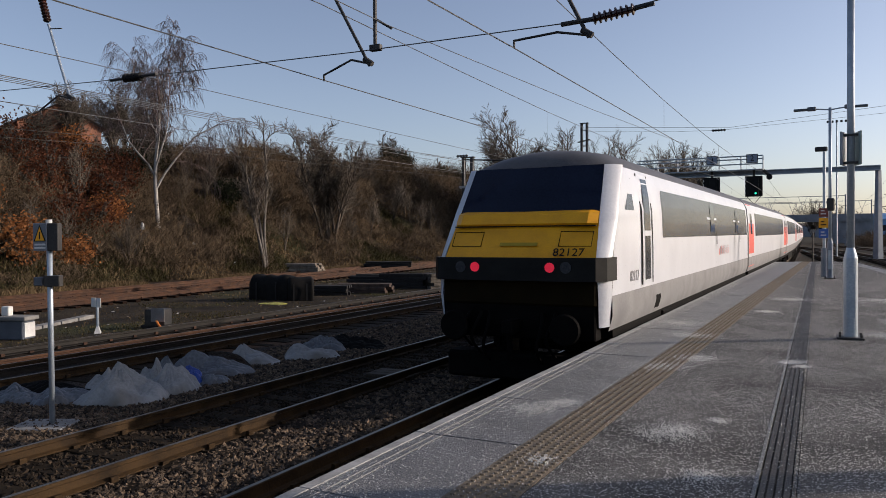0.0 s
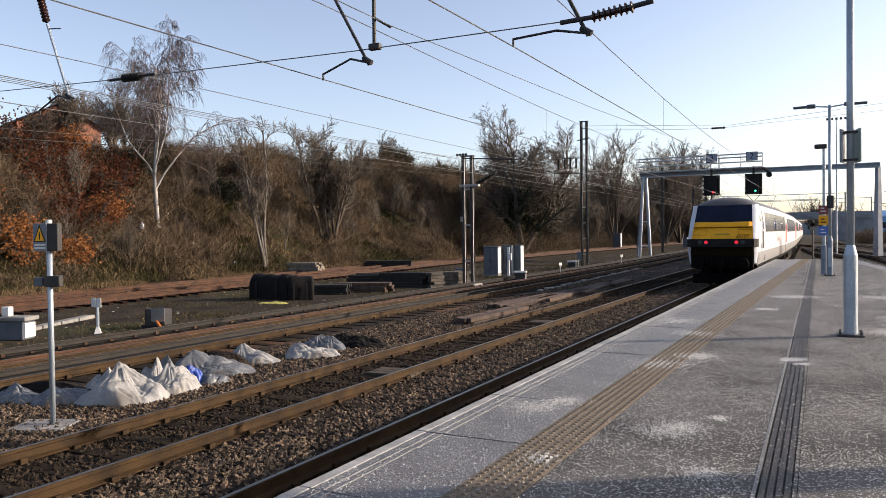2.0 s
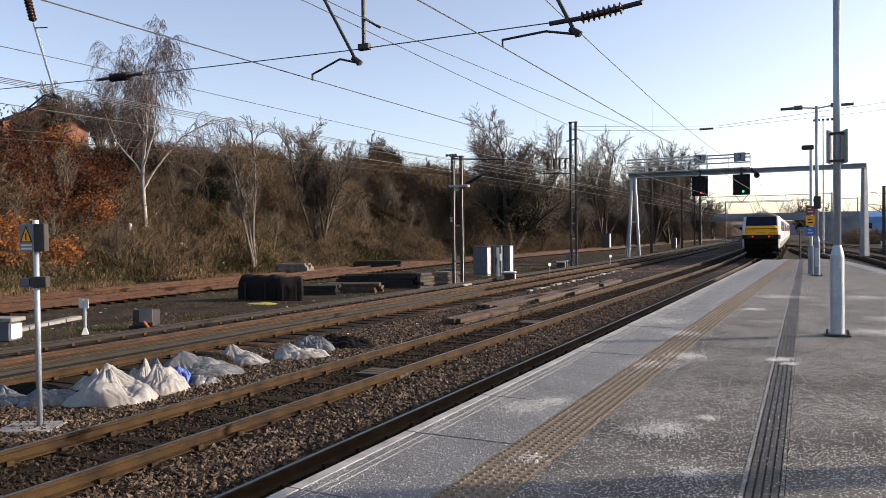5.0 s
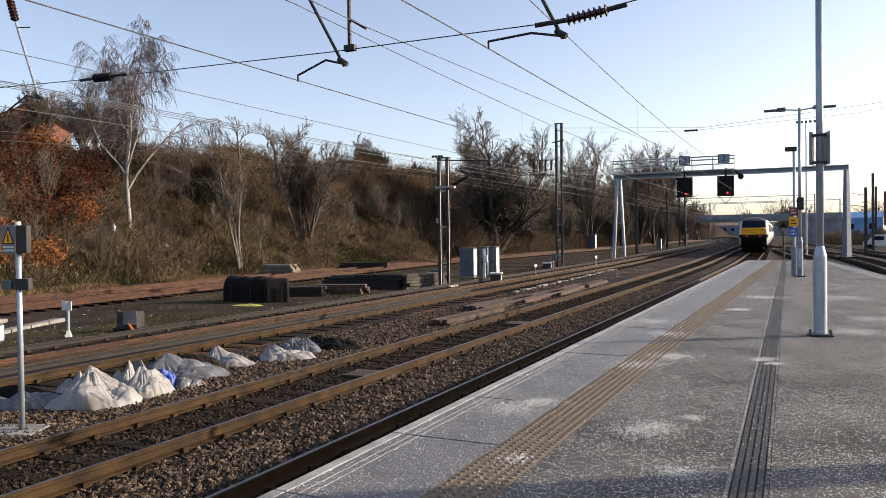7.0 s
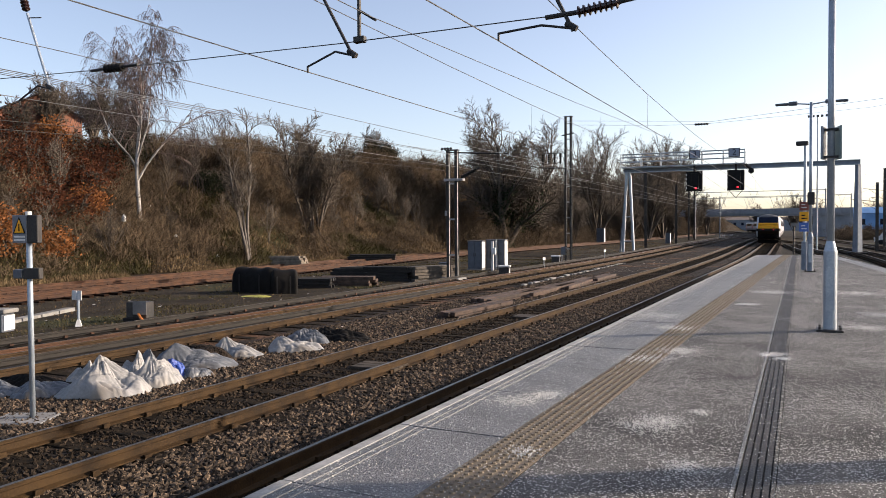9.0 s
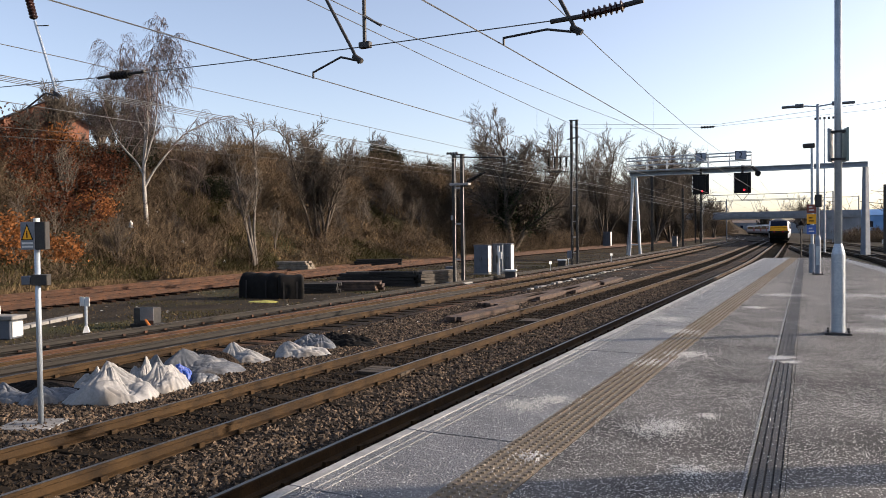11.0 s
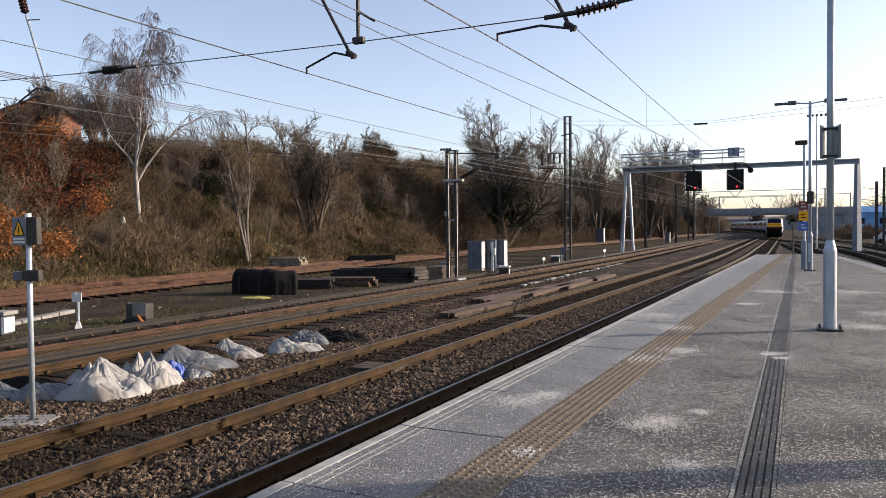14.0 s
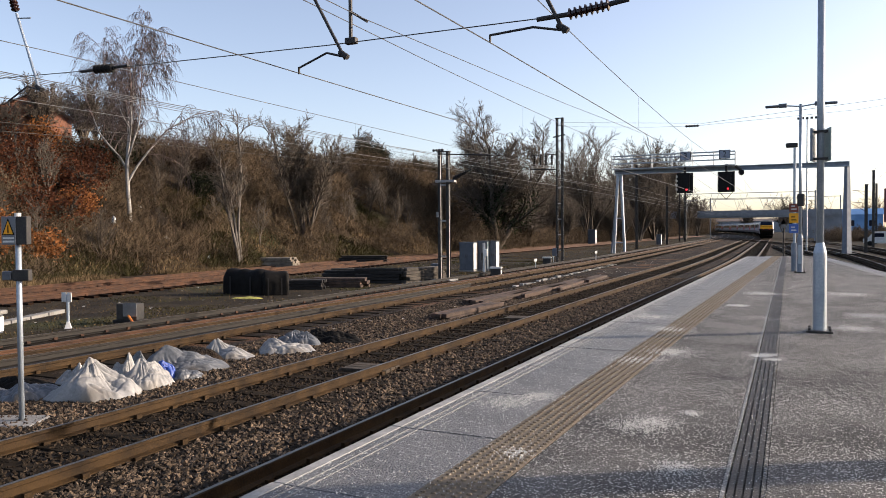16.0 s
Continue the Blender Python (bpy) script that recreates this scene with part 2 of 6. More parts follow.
def box(bm, x0, x1, y0, y1, z0, z1, bevel=0.0, m=None):
    r = bmesh.ops.create_cube(bm, size=1.0)
    vs = r["verts"]
    t = Matrix.Translation(((x0 + x1) / 2, (y0 + y1) / 2, (z0 + z1) / 2)) @ Matrix.Diagonal((abs(x1 - x0), abs(y1 - y0), abs(z1 - z0), 1))
    bmesh.ops.transform(bm, matrix=(m @ t) if m else t, verts=vs)
    if bevel:
        es = list({e for v in vs for e in v.link_edges})
        bmesh.ops.bevel(bm, geom=es, offset=bevel, segments=1, affect="EDGES")
    return bm


def B(*a, **k):
    return box(bmesh.new(), *a, **k)


def rod(bm, p, q, r, s=None, n=8):
    p, q = Vector(p), Vector(q)
    s = r if s is None else s
    d = q - p
    m = Matrix.Translation((p + q) / 2) @ d.to_track_quat("Z", "Y").to_matrix().to_4x4()
    bmesh.ops.create_cone(bm, cap_ends=True, segments=n, radius1=r, radius2=s, depth=d.length, matrix=m)
    return bm


def R(*a, **k):
    return rod(bmesh.new(), *a, **k)


def from_lists(name, verts, faces, material, parent=None, label="", smooth=False):
    me = bpy.data.meshes.new(name)
    me.from_pydata(verts, [], faces)
    me.materials.append(material)
    if smooth:
        me.shade_smooth()
    ob = new(name, me)
    ob.parent = parent
    return tagged(ob, label)


def tubes(name, segs, material, parent=None, label="", n=3):
    """Many tapered tubes (p, q, r, s) in one mesh."""
    V, F = [], []
    for p, q, r, s in segs:
        d = (q - p)
        if d.length < 1e-5:
            continue
        d.normalize()
        u = d.orthogonal().normalized()
        w = d.cross(u)
        k = len(V)
        for c, rad in ((p, r), (q, s)):
            for i in range(n):
                a = 2 * math.pi * i / n
                V.append(c + (u * math.cos(a) + w * math.sin(a)) * rad)
        for i in range(n):
            j = (i + 1) % n
            F.append((k + i, k + j, k + n + j, k + n + i))
    return from_lists(name, V, F, material, parent, label, smooth=True)


def sweep(name, profile, path, material, parent=None, label="", closed=True):
    """A profile (across, up) along a path of (x, y, z) points."""
    V, F, n = [], [], len(profile)
    for i, p in enumerate(path):
        a, b = path[max(i - 1, 0)], path[min(i + 1, len(path) - 1)]
        d = Vector((b[0] - a[0], b[1] - a[1], 0)).normalized()
        rt = Vector((d.y, -d.x, 0))
        for u, z in profile:
            V.append(Vector(p) + rt * u + Vector((0, 0, z)))
    for i in range(len(path) - 1):
        for j in range(n if closed else n - 1):
            k = (j + 1) % n
            F.append((i * n + j, i * n + k, (i + 1) * n + k, (i + 1) * n + j))
    if closed:
        F.append(tuple(range(n))[::-1])
        F.append(tuple((len(path) - 1) * n + j for j in range(n)))
    return from_lists(name, V, F, material, parent, label)


def text(name, words, size, m, material, parent=None, label=""):
    cu = bpy.data.curves.new(name, "FONT")
    cu.body, cu.size, cu.extrude, cu.align_x, cu.align_y = words, size, 0.002, "CENTER", "CENTER"
    tmp = bpy.data.objects.new(name, cu)
    me = bpy.data.meshes.new_from_object(tmp)
    bpy.data.objects.remove(tmp)
    me.transform(m)
    me.materials.append(material)
    ob = new(name, me)
    ob.parent = parent
    return tagged(ob, label)


# ---------------------------------------------------------------- plan of the lines
T1, T2, T3, T4 = -4.28, -7.62, -13.42, -15.35
EDGE, TOP, DECK_END = -2.83, 0.915, 42.7


def shift(y):
    """How far the main lines have bent to the left at y: an easy curve, a straight, then the curve under the bridge."""
    if y < 45:
        return 0.0
    if y < 75:
        return (y - 45) ** 2 / 1880.0
    return 0.479 + 0.0319 * (y - 75) + (max(0.0, y - 165) ** 2) / 1800.0


def siding_x(y):
    return -24.9 - 0.085 * (y - 12) if y < 60 else -28.98 + 0.012 * (y - 60)


# ---------------------------------------------------------------- ground
def ground_height(x, y):
    e = -0.27
    toe = -36.0 - 0.5 * math.sin(y * 0.11) - 0.8 * math.sin(y * 0.05)
    if x < toe:
        s = min((toe - x) / 17.0, 1.0)
        e += 10.6 * (s * s * (3 - 2 * s) * 0.35 + s * 0.65)
        e -= 3.4 * max(0.0, s - 0.5) * max(0.0, min(1.0, (58 - y) / 16))
        e += 1.1 * noise.noise((x * 0.13, y * 0.13, 0)) * min(1, (toe - x) / 4)
    elif x < -9.6:
        e += 0.07 * noise.noise((x * 0.3, y * 0.3, 3)) + 0.03
    return e


def build_ground():
    xs = [-3000, -900, -300, -140, -90, -70] + [-62 + 1.5 * i for i in range(20)] + [-32 + 1.2 * i for i in range(18)] + [-10, -5, 0, 5, 12, 30, 80, 200, 700, 3000]
    ys = [-2000, -300, -80, -20] + [-5 + 2.5 * i for i in range(36)] + [90 + 7 * i for i in range(22)] + [260, 320, 420, 600, 1000, 3000]
    xs = sorted(set(round(x, 3) for x in xs))
    V, F = [], []
    for y in ys:
        for x in xs:
            V.append((x, y, ground_height(x, y)))
    n = len(xs)
    for j in range(len(ys) - 1):
        for i in range(n - 1):
            F.append((j * n + i, j * n + i + 1, (j + 1) * n + i + 1, (j + 1) * n + i))
    g = from_lists("ground", V, F, EARTH, smooth=True)
    g.data.materials.append(SLOPE)
    for p in g.data.polygons:
        if p.center.x < -35:
            p.material_index = 1
    tagged(g, "brown earth with thin grass beside the lines", "ground", kind="structure")


build_ground()

LONG = [-14 + 4 * i for i in range(22)] + [78 + 8 * i for i in range(50)]


def ballast_bed(name, x0, x1, label):
    path = [(-shift(y), y, 0) for y in LONG]
    ob = sweep(name, [(x0 - 0.5, -0.30), (x0, -0.185), (x1, -0.185), (x1 + 0.5, -0.30)], path, BALLAST, closed=False)
    tagged(ob, label, "ballast", kind="structure")


ballast_bed("ballast_main", -10.9, -3.0, "brown crushed stone ballast under the main lines")
ballast_bed("ballast_crossing", -17.1, -11.3, "dirty brown ballast under the crossing lines")


def stones(name, x0, x1, y0, y1, count, size, material, label, avoid=()):
    rng = np.random.default_rng(7)
    base = np.array([(1, 0, 0), (-1, 0, 0), (0, 1, 0), (0, -1, 0), (0, 0, 1), (0, 0, -1)], float)
    tri = [(0, 2, 4), (2, 1, 4), (1, 3, 4), (3, 0, 4), (2, 0, 5), (1, 2, 5), (3, 1, 5), (0, 3, 5)]
    V, F = [], []
    u = rng.random(count)
    ys = y0 + (y1 - y0) * u ** 1.7
    xs = x0 + (x1 - x0) * rng.random(count)
    for x, y in zip(xs, ys):
        if any(a < x < b for a, b in avoid):
            continue
        s = size * (0.6 + 0.9 * rng.random()) * (1 + y * 0.012)
        v = base * (s * (0.55 + 0.75 * rng.random((6, 1))))
        q = np.linalg.qr(rng.normal(size=(3, 3)))[0]
        k = len(V)
        V.extend((v @ q + (x, y, -0.19 + s * 0.3 * rng.random())).tolist())
        F.extend((a + k, b + k, c + k) for a, b, c in tri)
    ob = from_lists(name, V, F, material)
    tagged(ob, label, "stones", kind="stuff")


stones("ballast_stones", -11.6, -8.4, 3.0, 40.0, 38000, 0.029, STONE, "loose brown and grey ballast stones")
stones("ballast_stones", -6.8, -5.08, 3.0, 40.0, 23000, 0.029, STONE, "loose brown and grey ballast stones")
stones("oily_ballast_stones", -8.3, -6.9, 3.0, 40.0, 14000, 0.028, OILSTONE, "ballast stones blackened with oil between rails")
stones("oily_ballast_stones", -4.98, -3.3, 3.0, 40.0, 17000, 0.028, OILSTONE, "ballast stones blackened with oil between rails")

# ---------------------------------------------------------------- tracks
RAIL_PROFILE = [(-0.07, -0.16), (0.07, -0.16), (0.07, -0.145), (0.012, -0.125), (0.010, -0.05), (0.034, -0.038), (0.034, -0.006), (0.026, 0.0), (-0.026, 0.0), (-0.034, -0.006), (-0.034, -0.038), (-0.010, -0.05), (-0.012, -0.125), (-0.07, -0.145)]
HEAD = [(-0.024, 0.0005), (0.024, 0.0005), (0.024, 0.003), (-0.024, 0.003)]


def track(name, label, centre, ys, sleepers, rail_mat=RAIL, shiny=True, sleeper_mat=SLEEPER, bend=True, half=1.28, far_mat=None):
    ob = thing(name, label, "railway track", kind="structure")

    def mid(y):
        return centre(y) - (shift(y) if bend else 0.0)

    for side in (-1, 1):
        r = sweep("rail", RAIL_PROFILE, [(mid(y) + side * 0.7525, y, 0) for y in ys], far_mat if far_mat and side < 0 else rail_mat, ob)
        if shiny:
            sweep("rail_head", HEAD, [(mid(y) + side * 0.7525, y, 0) for y in ys], SHINE, r, "polished running surface")
    me = B(-half, half, -0.125, 0.125, -0.29, -0.165, bevel=0.012)
    first = part("sleeper", me, sleeper_mat, ob)
    clips = bmesh.new()
    a, b, step = sleepers
    n = int((b - a) / step)
    for i in range(n):
        y = a + i * step + 0.03 * math.sin(i * 5.1)
        s = first if i == 0 else new("sleeper", first.data)
        s.parent = ob
        slope = math.degrees(math.atan2(mid(y + 0.5) - mid(y - 0.5), 1.0))
        s.matrix_basis = pose(mid(y), y, 0.004 * math.sin(i * 3.3), 0, 0, -slope)
        if y < 60:
            for side in (-1, 1):
                for k in (-1, 1):
                    x = mid(y) + side * 0.7525 + k * 0.095
                    box(clips, x - 0.022, x + 0.022, y - 0.045, y + 0.045, -0.17, -0.105 - 0.02 * (i % 3 == 0))
    part("rail_fastenings", clips, rail_mat, ob, "rusty rail clips and chairs")
    return ob


track("track_1", "main line track with polished rails beside the platform", lambda y: T1, LONG, (-6, 150, 0.68))
track("track_2", "main line track with rust-brown rails on wooden sleepers", lambda y: T2, LONG, (-6, 150, 0.68))
track("track_3", "crossing line with brown rails and long timbers", lambda y: T3, LONG, (-4, 120, 0.7), half=1.5)
track("track_4", "turnout line with brown rails", lambda y: T4 - 0.25 * math.exp(-(y - 6) / 9.0), LONG, (-3.65, 90, 0.7), RUST, half=1.3, far_mat=SHADERAIL)
for i, off in enumerate((0.0, -3.45)):
    track("track_%d" % (5 + i), "disused siding with deeply rusted rails", lambda y, off=off: siding_x(y) + off - 1.2, [0 + 4 * k for k in range(60)], (2, 130, 0.75), RUST, False, RUSTSLEEPER, bend=False)

sweep("guard_rail", [(-0.05, -0.16), (0.05, -0.16), (0.04, -0.01), (-0.04, -0.01)], [(T3 + 0.62, y, 0) for y in (6, 9, 12, 15)], SHADERAIL, None)
tagged(bpy.data.objects["guard_rail"], "guard rail inside the crossing, coloured shadow-dark", "rail", kind="structure")
for x0, x1, y1 in ((-0.42, -0.05, 31),):
    blade = sweep("closure_rail", RAIL_PROFILE, [(T3 + x0 + (x1 - x0) * (y + 10) / 40, y, 0) for y in (-10, 0, 8, 16, y1)], SHADERAIL)
    tagged(blade, "closure rail of the turnout, coloured shadow-dark", "rail", kind="structure")
    sweep("rail_head", HEAD, [(T3 + x0 + (x1 - x0) * (y + 10) / 40, y, 0) for y in (-10, 0, 8, 16, y1)], SHINE, blade)

# ---------------------------------------------------------------- platform
def right_edge(y):
    return 0.76 + (41.75 - y) * 0.112 if y < 41.75 else 0.76


def build_platform():
    ob = thing("platform", "wet tarmac island platform with slab edging and tactile strip", "platform", kind="structure")
    ys = [-16 + 2 * i for i in range(30)] + [DECK_END]
    V, F = [], []
    for y in ys:
        V += [(EDGE + 0.10, y, -0.3), (EDGE + 0.10, y, TOP - 0.08), (right_edge(y) - 0.1, y, TOP - 0.08), (right_edge(y) - 0.1, y, -0.3)]
    for i in range(len(ys) - 1):
        for j in range(3):
            a = i * 4 + j
            F.append((a, a + 1, a + 5, a + 4))
    k = (len(ys) - 1) * 4
    F += [(k, k + 1, k + 2, k + 3), (3, 2, 1, 0)]
    from_lists("platform_wall", V, F, WALL, ob)
    # tarmac in two fields beside the drain
    def field(name, xa, xb, material, z, label=""):
        V, F = [], []
        for y in ys:
            V += [(xa(y), y, TOP - 0.08), (xa(y), y, z), (xb(y), y, z), (xb(y), y, TOP - 0.08)]
        for i in range(len(ys) - 1):
            for j in range(3):
                a = i * 4 + j
                F.append((a, a + 1, a + 5, a + 4))
        k = (len(ys) - 1) * 4
        F.extend([(k, k + 1, k + 2, k + 3), (3, 2, 1, 0)])
        return from_lists(name, V, F, material, ob, label)

    def lean(x):
        return lambda y: x - 0.0205 * (y - 5)

    field("tarmac", lambda y: -1.585 + 0.009 * (y - 6), lean(-0.455), TARMAC, TOP)
    field("drain_margin", lean(-0.451), lean(-0.428), COPING, TOP + 0.002, "pale concrete drain margin")
    field("slab_joint", lambda y: -1.99, lambda y: -1.98 + max(0.0, 0.009 * (y - 6)), COPING, TOP - 0.002)
    field("drain_bed", lean(-0.42), lean(-0.245), DRAIN, TOP - 0.03)
    field("drain_margin", lean(-0.241), lean(-0.219), TARMAC, TOP + 0.002)
    field("tarmac", lean(-0.215), lambda y: right_edge(y) - 0.52, TARMAC, TOP)
    field("coping", lambda y: right_edge(y) - 0.515, lambda y: right_edge(y), COPING, TOP + 0.003)
    # slotted drain bars
    bars = bmesh.new()
    for k in range(4):
        for i in range(len(ys) - 1):
            x = -0.416 + 0.044 * k
            a, b = ys[i], ys[i + 1]
            xa, xb = x - 0.0205 * (a - 5), x - 0.0205 * (b - 5)
            vs = [bars.verts.new(p) for p in ((xa, a, TOP), (xa + 0.034, a, TOP), (xb + 0.034, b, TOP), (xb, b, TOP))]
            bars.faces.new(vs)
    part("drain_grating", bars, DRAIN, ob, "dark slotted iron grating")
    # edge slabs, white nosing, tactile units
    slab = bmesh.new()
    box(slab, EDGE, -1.985, 0.007, 1.413, TOP - 0.11, TOP + 0.001, bevel=0.004)
    tact = bmesh.new()
    box(tact, -1.98, -1.59, 0.003, 0.397, TOP - 0.06, TOP + 0.001)
    for i in range(6):
        for j in range(6):
            x, y = -1.94 + 0.064 * i, 0.035 + 0.066 * j
            bmesh.ops.create_cone(tact, cap_ends=True, segments=6, radius1=0.018, radius2=0.013, depth=0.011, matrix=Matrix.Translation((x, y, TOP + 0.005)))
    nose = B(EDGE - 0.012, EDGE + 0.075, 0.007, 1.413, TOP - 0.05, TOP + 0.006, bevel=0.004)
    for u in (0.15, 0.215):
        box(nose, EDGE + u, EDGE + u + 0.007, 0.015, 1.405, TOP - 0.002, TOP + 0.004)
    a, b, c = part("edge_slab", slab, COPING, ob), part("tactile_slab", tact, TACTILE, ob), part("edge_nosing", nose, EDGEWHITE, ob)
    n = int((DECK_END + 15.4) / 1.42)
    for i in range(n):
        y = 5.03 - 1.42 * 14 + 1.42 * i
        for src in (a, c):
            s = src if i == 0 else new(src.name.split(".")[0], src.data)
            s.parent, s.matrix_basis = ob, pose(0, y, 0.002 * math.sin(i * 2.7))
    y, first = -8.0, True
    while y < DECK_END - 0.4:
        s = b if first else new("tactile_slab", b.data)
        s.parent, s.matrix_basis = ob, pose(0.009 * (y - 6), y, 0)
        first = False
        y += 0.4


build_platform()


def salt():
    """Grains of de-icing salt, thin all over and thick in a few spilled patches."""
    rng = np.random.default_rng(4)
    spots = ((-1.15, 5.75, 0.16), (-1.05, 5.95, 0.12), (-2.3, 6.15, 0.16), (-2.15, 6.45, 0.10), (-1.75, 8.7, 0.18), (-1.5, 9.4, 0.16), (-0.85, 6.35, 0.05), (-0.75, 4.85, 0.09), (-0.45, 9.6, 0.08), (-1.85, 11.5, 0.2), (-0.95, 18.5, 0.25), (-1.75, 4.75, 0.07), (0.75, 19.0, 0.3), (0.9, 14.5, 0.25), (-0.52, 9.5, 0.05), (-0.36, 9.3, 0.06), (0.6, 12.6, 0.2), (-2.4, 13.0, 0.25), (-1.2, 15.5, 0.12))
    P = []
    for x, y, r in spots:
        n = int(900 * min(1.0, r / 0.16))
        a = rng.normal(size=(n, 2)) * (r, r * 1.1)
        ring = a * (0.6 + 0.5 * rng.random((n, 1)))
        P += [(x + u, y + v) for u, v in ring]
    wide = rng.random((16000, 2))
    P += [(-2.75 + 5.0 * u, 3.5 + 22 * v ** 1.6) for u, v in wide]
    V, F = [], []
    for x, y in P:
        if x < EDGE + 0.05 or x > right_edge(y) - 0.1:
            continue
        s = 0.0022 + 0.0032 * rng.random() ** 2 + 0.00012 * y
        k = len(V)
        a = rng.random() * 6.28
        for j in range(3):
            V.append((x + s * math.cos(a + 2.1 * j), y + s * math.sin(a + 2.1 * j), TOP + 0.0035))
        V.append((x, y, TOP + 0.0035 + s * 1.4))
        F += [(k, k + 1, k + 3), (k + 1, k + 2, k + 3), (k + 2, k, k + 3)]
    ob = from_lists("salt_grit", V, F, mat("salt", (0.5, 0.49, 0.46), (0.74, 0.73, 0.70), 20, 0.6, 0, 0, 90.0))
    tagged(ob, "scattered white grains of de-icing salt", "salt", kind="stuff")


salt()


# ---------------------------------------------------------------- train
def station(y):
    """Place across on track 1 at the distance y along it."""
    return T1 - shift(y)


BODY = [(1.30, 0.98), (1.37, 1.20), (1.375, 1.50), (1.375, 2.2), (1.36, 2.75), (1.31, 3.25), (1.22, 3.46)]
ROOF = [(1.22, 3.46), (1.05, 3.62), (0.75, 3.76), (0.38, 3.83), (0.0, 3.85)]


def side_x(z):
    for (a, z0), (b, z1) in zip(BODY, BODY[1:]):
        if z0 <= z <= z1:
            return a + (b - a) * (z - z0) / (z1 - z0)
    return 1.3


def skin(bm, prof, stations, mirror=True):
    """Skin a strip of the side profile between stations given as functions of height."""
    for s in ((1, -1) if mirror else (1,)):
        rows = []
        for st in stations:
            rows.append([bm.verts.new((s * x, st(z), z)) for x, z in prof])
        for r0, r1 in zip(rows, rows[1:]):
            for i in range(len(prof) - 1):
                f = (r0[i], r0[i + 1], r1[i + 1], r1[i])
                bm.faces.new(f if s > 0 else f[::-1])
    return bm


def side_panel(y0, y1, z0, z1, out=0.004, s=1, slant=0.0, n=3):
    """A panel that lies on the body side."""
    bm = bmesh.new()
    zs = [z0 + (z1 - z0) * i / n for i in range(n + 1)]
    for o, flip in ((out, False),):
        rows = [[bm.verts.new((s * (side_x(z) + o), y + slant * (z - z0), z)) for z in zs] for y in (y0, y1)]
        for i in range(n):
            f = (rows[0][i], rows[0][i + 1], rows[1][i + 1], rows[1][i])
            bm.faces.new(f if s > 0 else f[::-1])
    back = [[bm.verts.new((s * (side_x(z) - 0.02), y + slant * (z - z0), z)) for z in (z0, z1)] for y in (y0, y1)]
    return bm


def bogie(parent, y):
    bg = part("bogie", B(-1.05, 1.05, y - 1.7, y + 1.7, 0.42, 0.62, bevel=0.03), TRAINBLACK, parent)
    for s in (-1, 1):
        fr = bmesh.new()
        box(fr, s * 1.05, s * 1.17, y - 1.75, y + 1.75, 0.45, 0.62)
        for k in (-1.3, 1.3):
            box(fr, s * 1.02, s * 1.22, y + k - 0.18, y + k + 0.18, 0.32, 0.62, bevel=0.02)
            rod(fr, (s * 1.13, y + k * 0.62, 0.4), (s * 1.13, y + k * 0.62, 0.95), 0.1)
        part("bogie_frame", fr, TRAINBLACK, bg)
    for k in (-1.3, 1.3):
        for s in (-1, 1):
            part("wheel", R((s * 0.68, y + k, 0.46), (s * 0.81, y + k, 0.46), 0.455, n=20), RAIL, bg)


def coach_shell(ob, y0, y1, front=None):
    """White sides, grey lower panels and a dark roof between two ends."""
    f0 = front or (lambda z: y0)
    end = lambda z: y1
    inner = lambda z: y0 + 2.4
    part("body", skin(bmesh.new(), [p for p in BODY if p[1] >= 1.49], (f0, inner, end)), TRAINWHITE, ob, "white painted body side", smooth=True)
    part("skirt", skin(bmesh.new(), [p for p in BODY if p[1] <= 1.51], (f0, inner, end)), TRAINGREY, ob, "grey lower body panel", smooth=True)
    floor = B(-1.3, 1.3, y0 + 0.5, y1, 0.85, 0.98)
    part("underframe", floor, TRAINBLACK, ob)
    pts = [(x, z) for x, z in BODY] + [(x, z) for x, z in ROOF[1:]] + [(-x, z) for x, z in ROOF[-2::-1]] + [(-x, z) for x, z in BODY[-2::-1]]
    for y in ((y1,) if front else (y0, y1)):
        endw = bmesh.new()
        endw.faces.new([endw.verts.new((x, y, z)) for x, z in pts])
        part("end_wall", endw, TRAINGREY, ob)


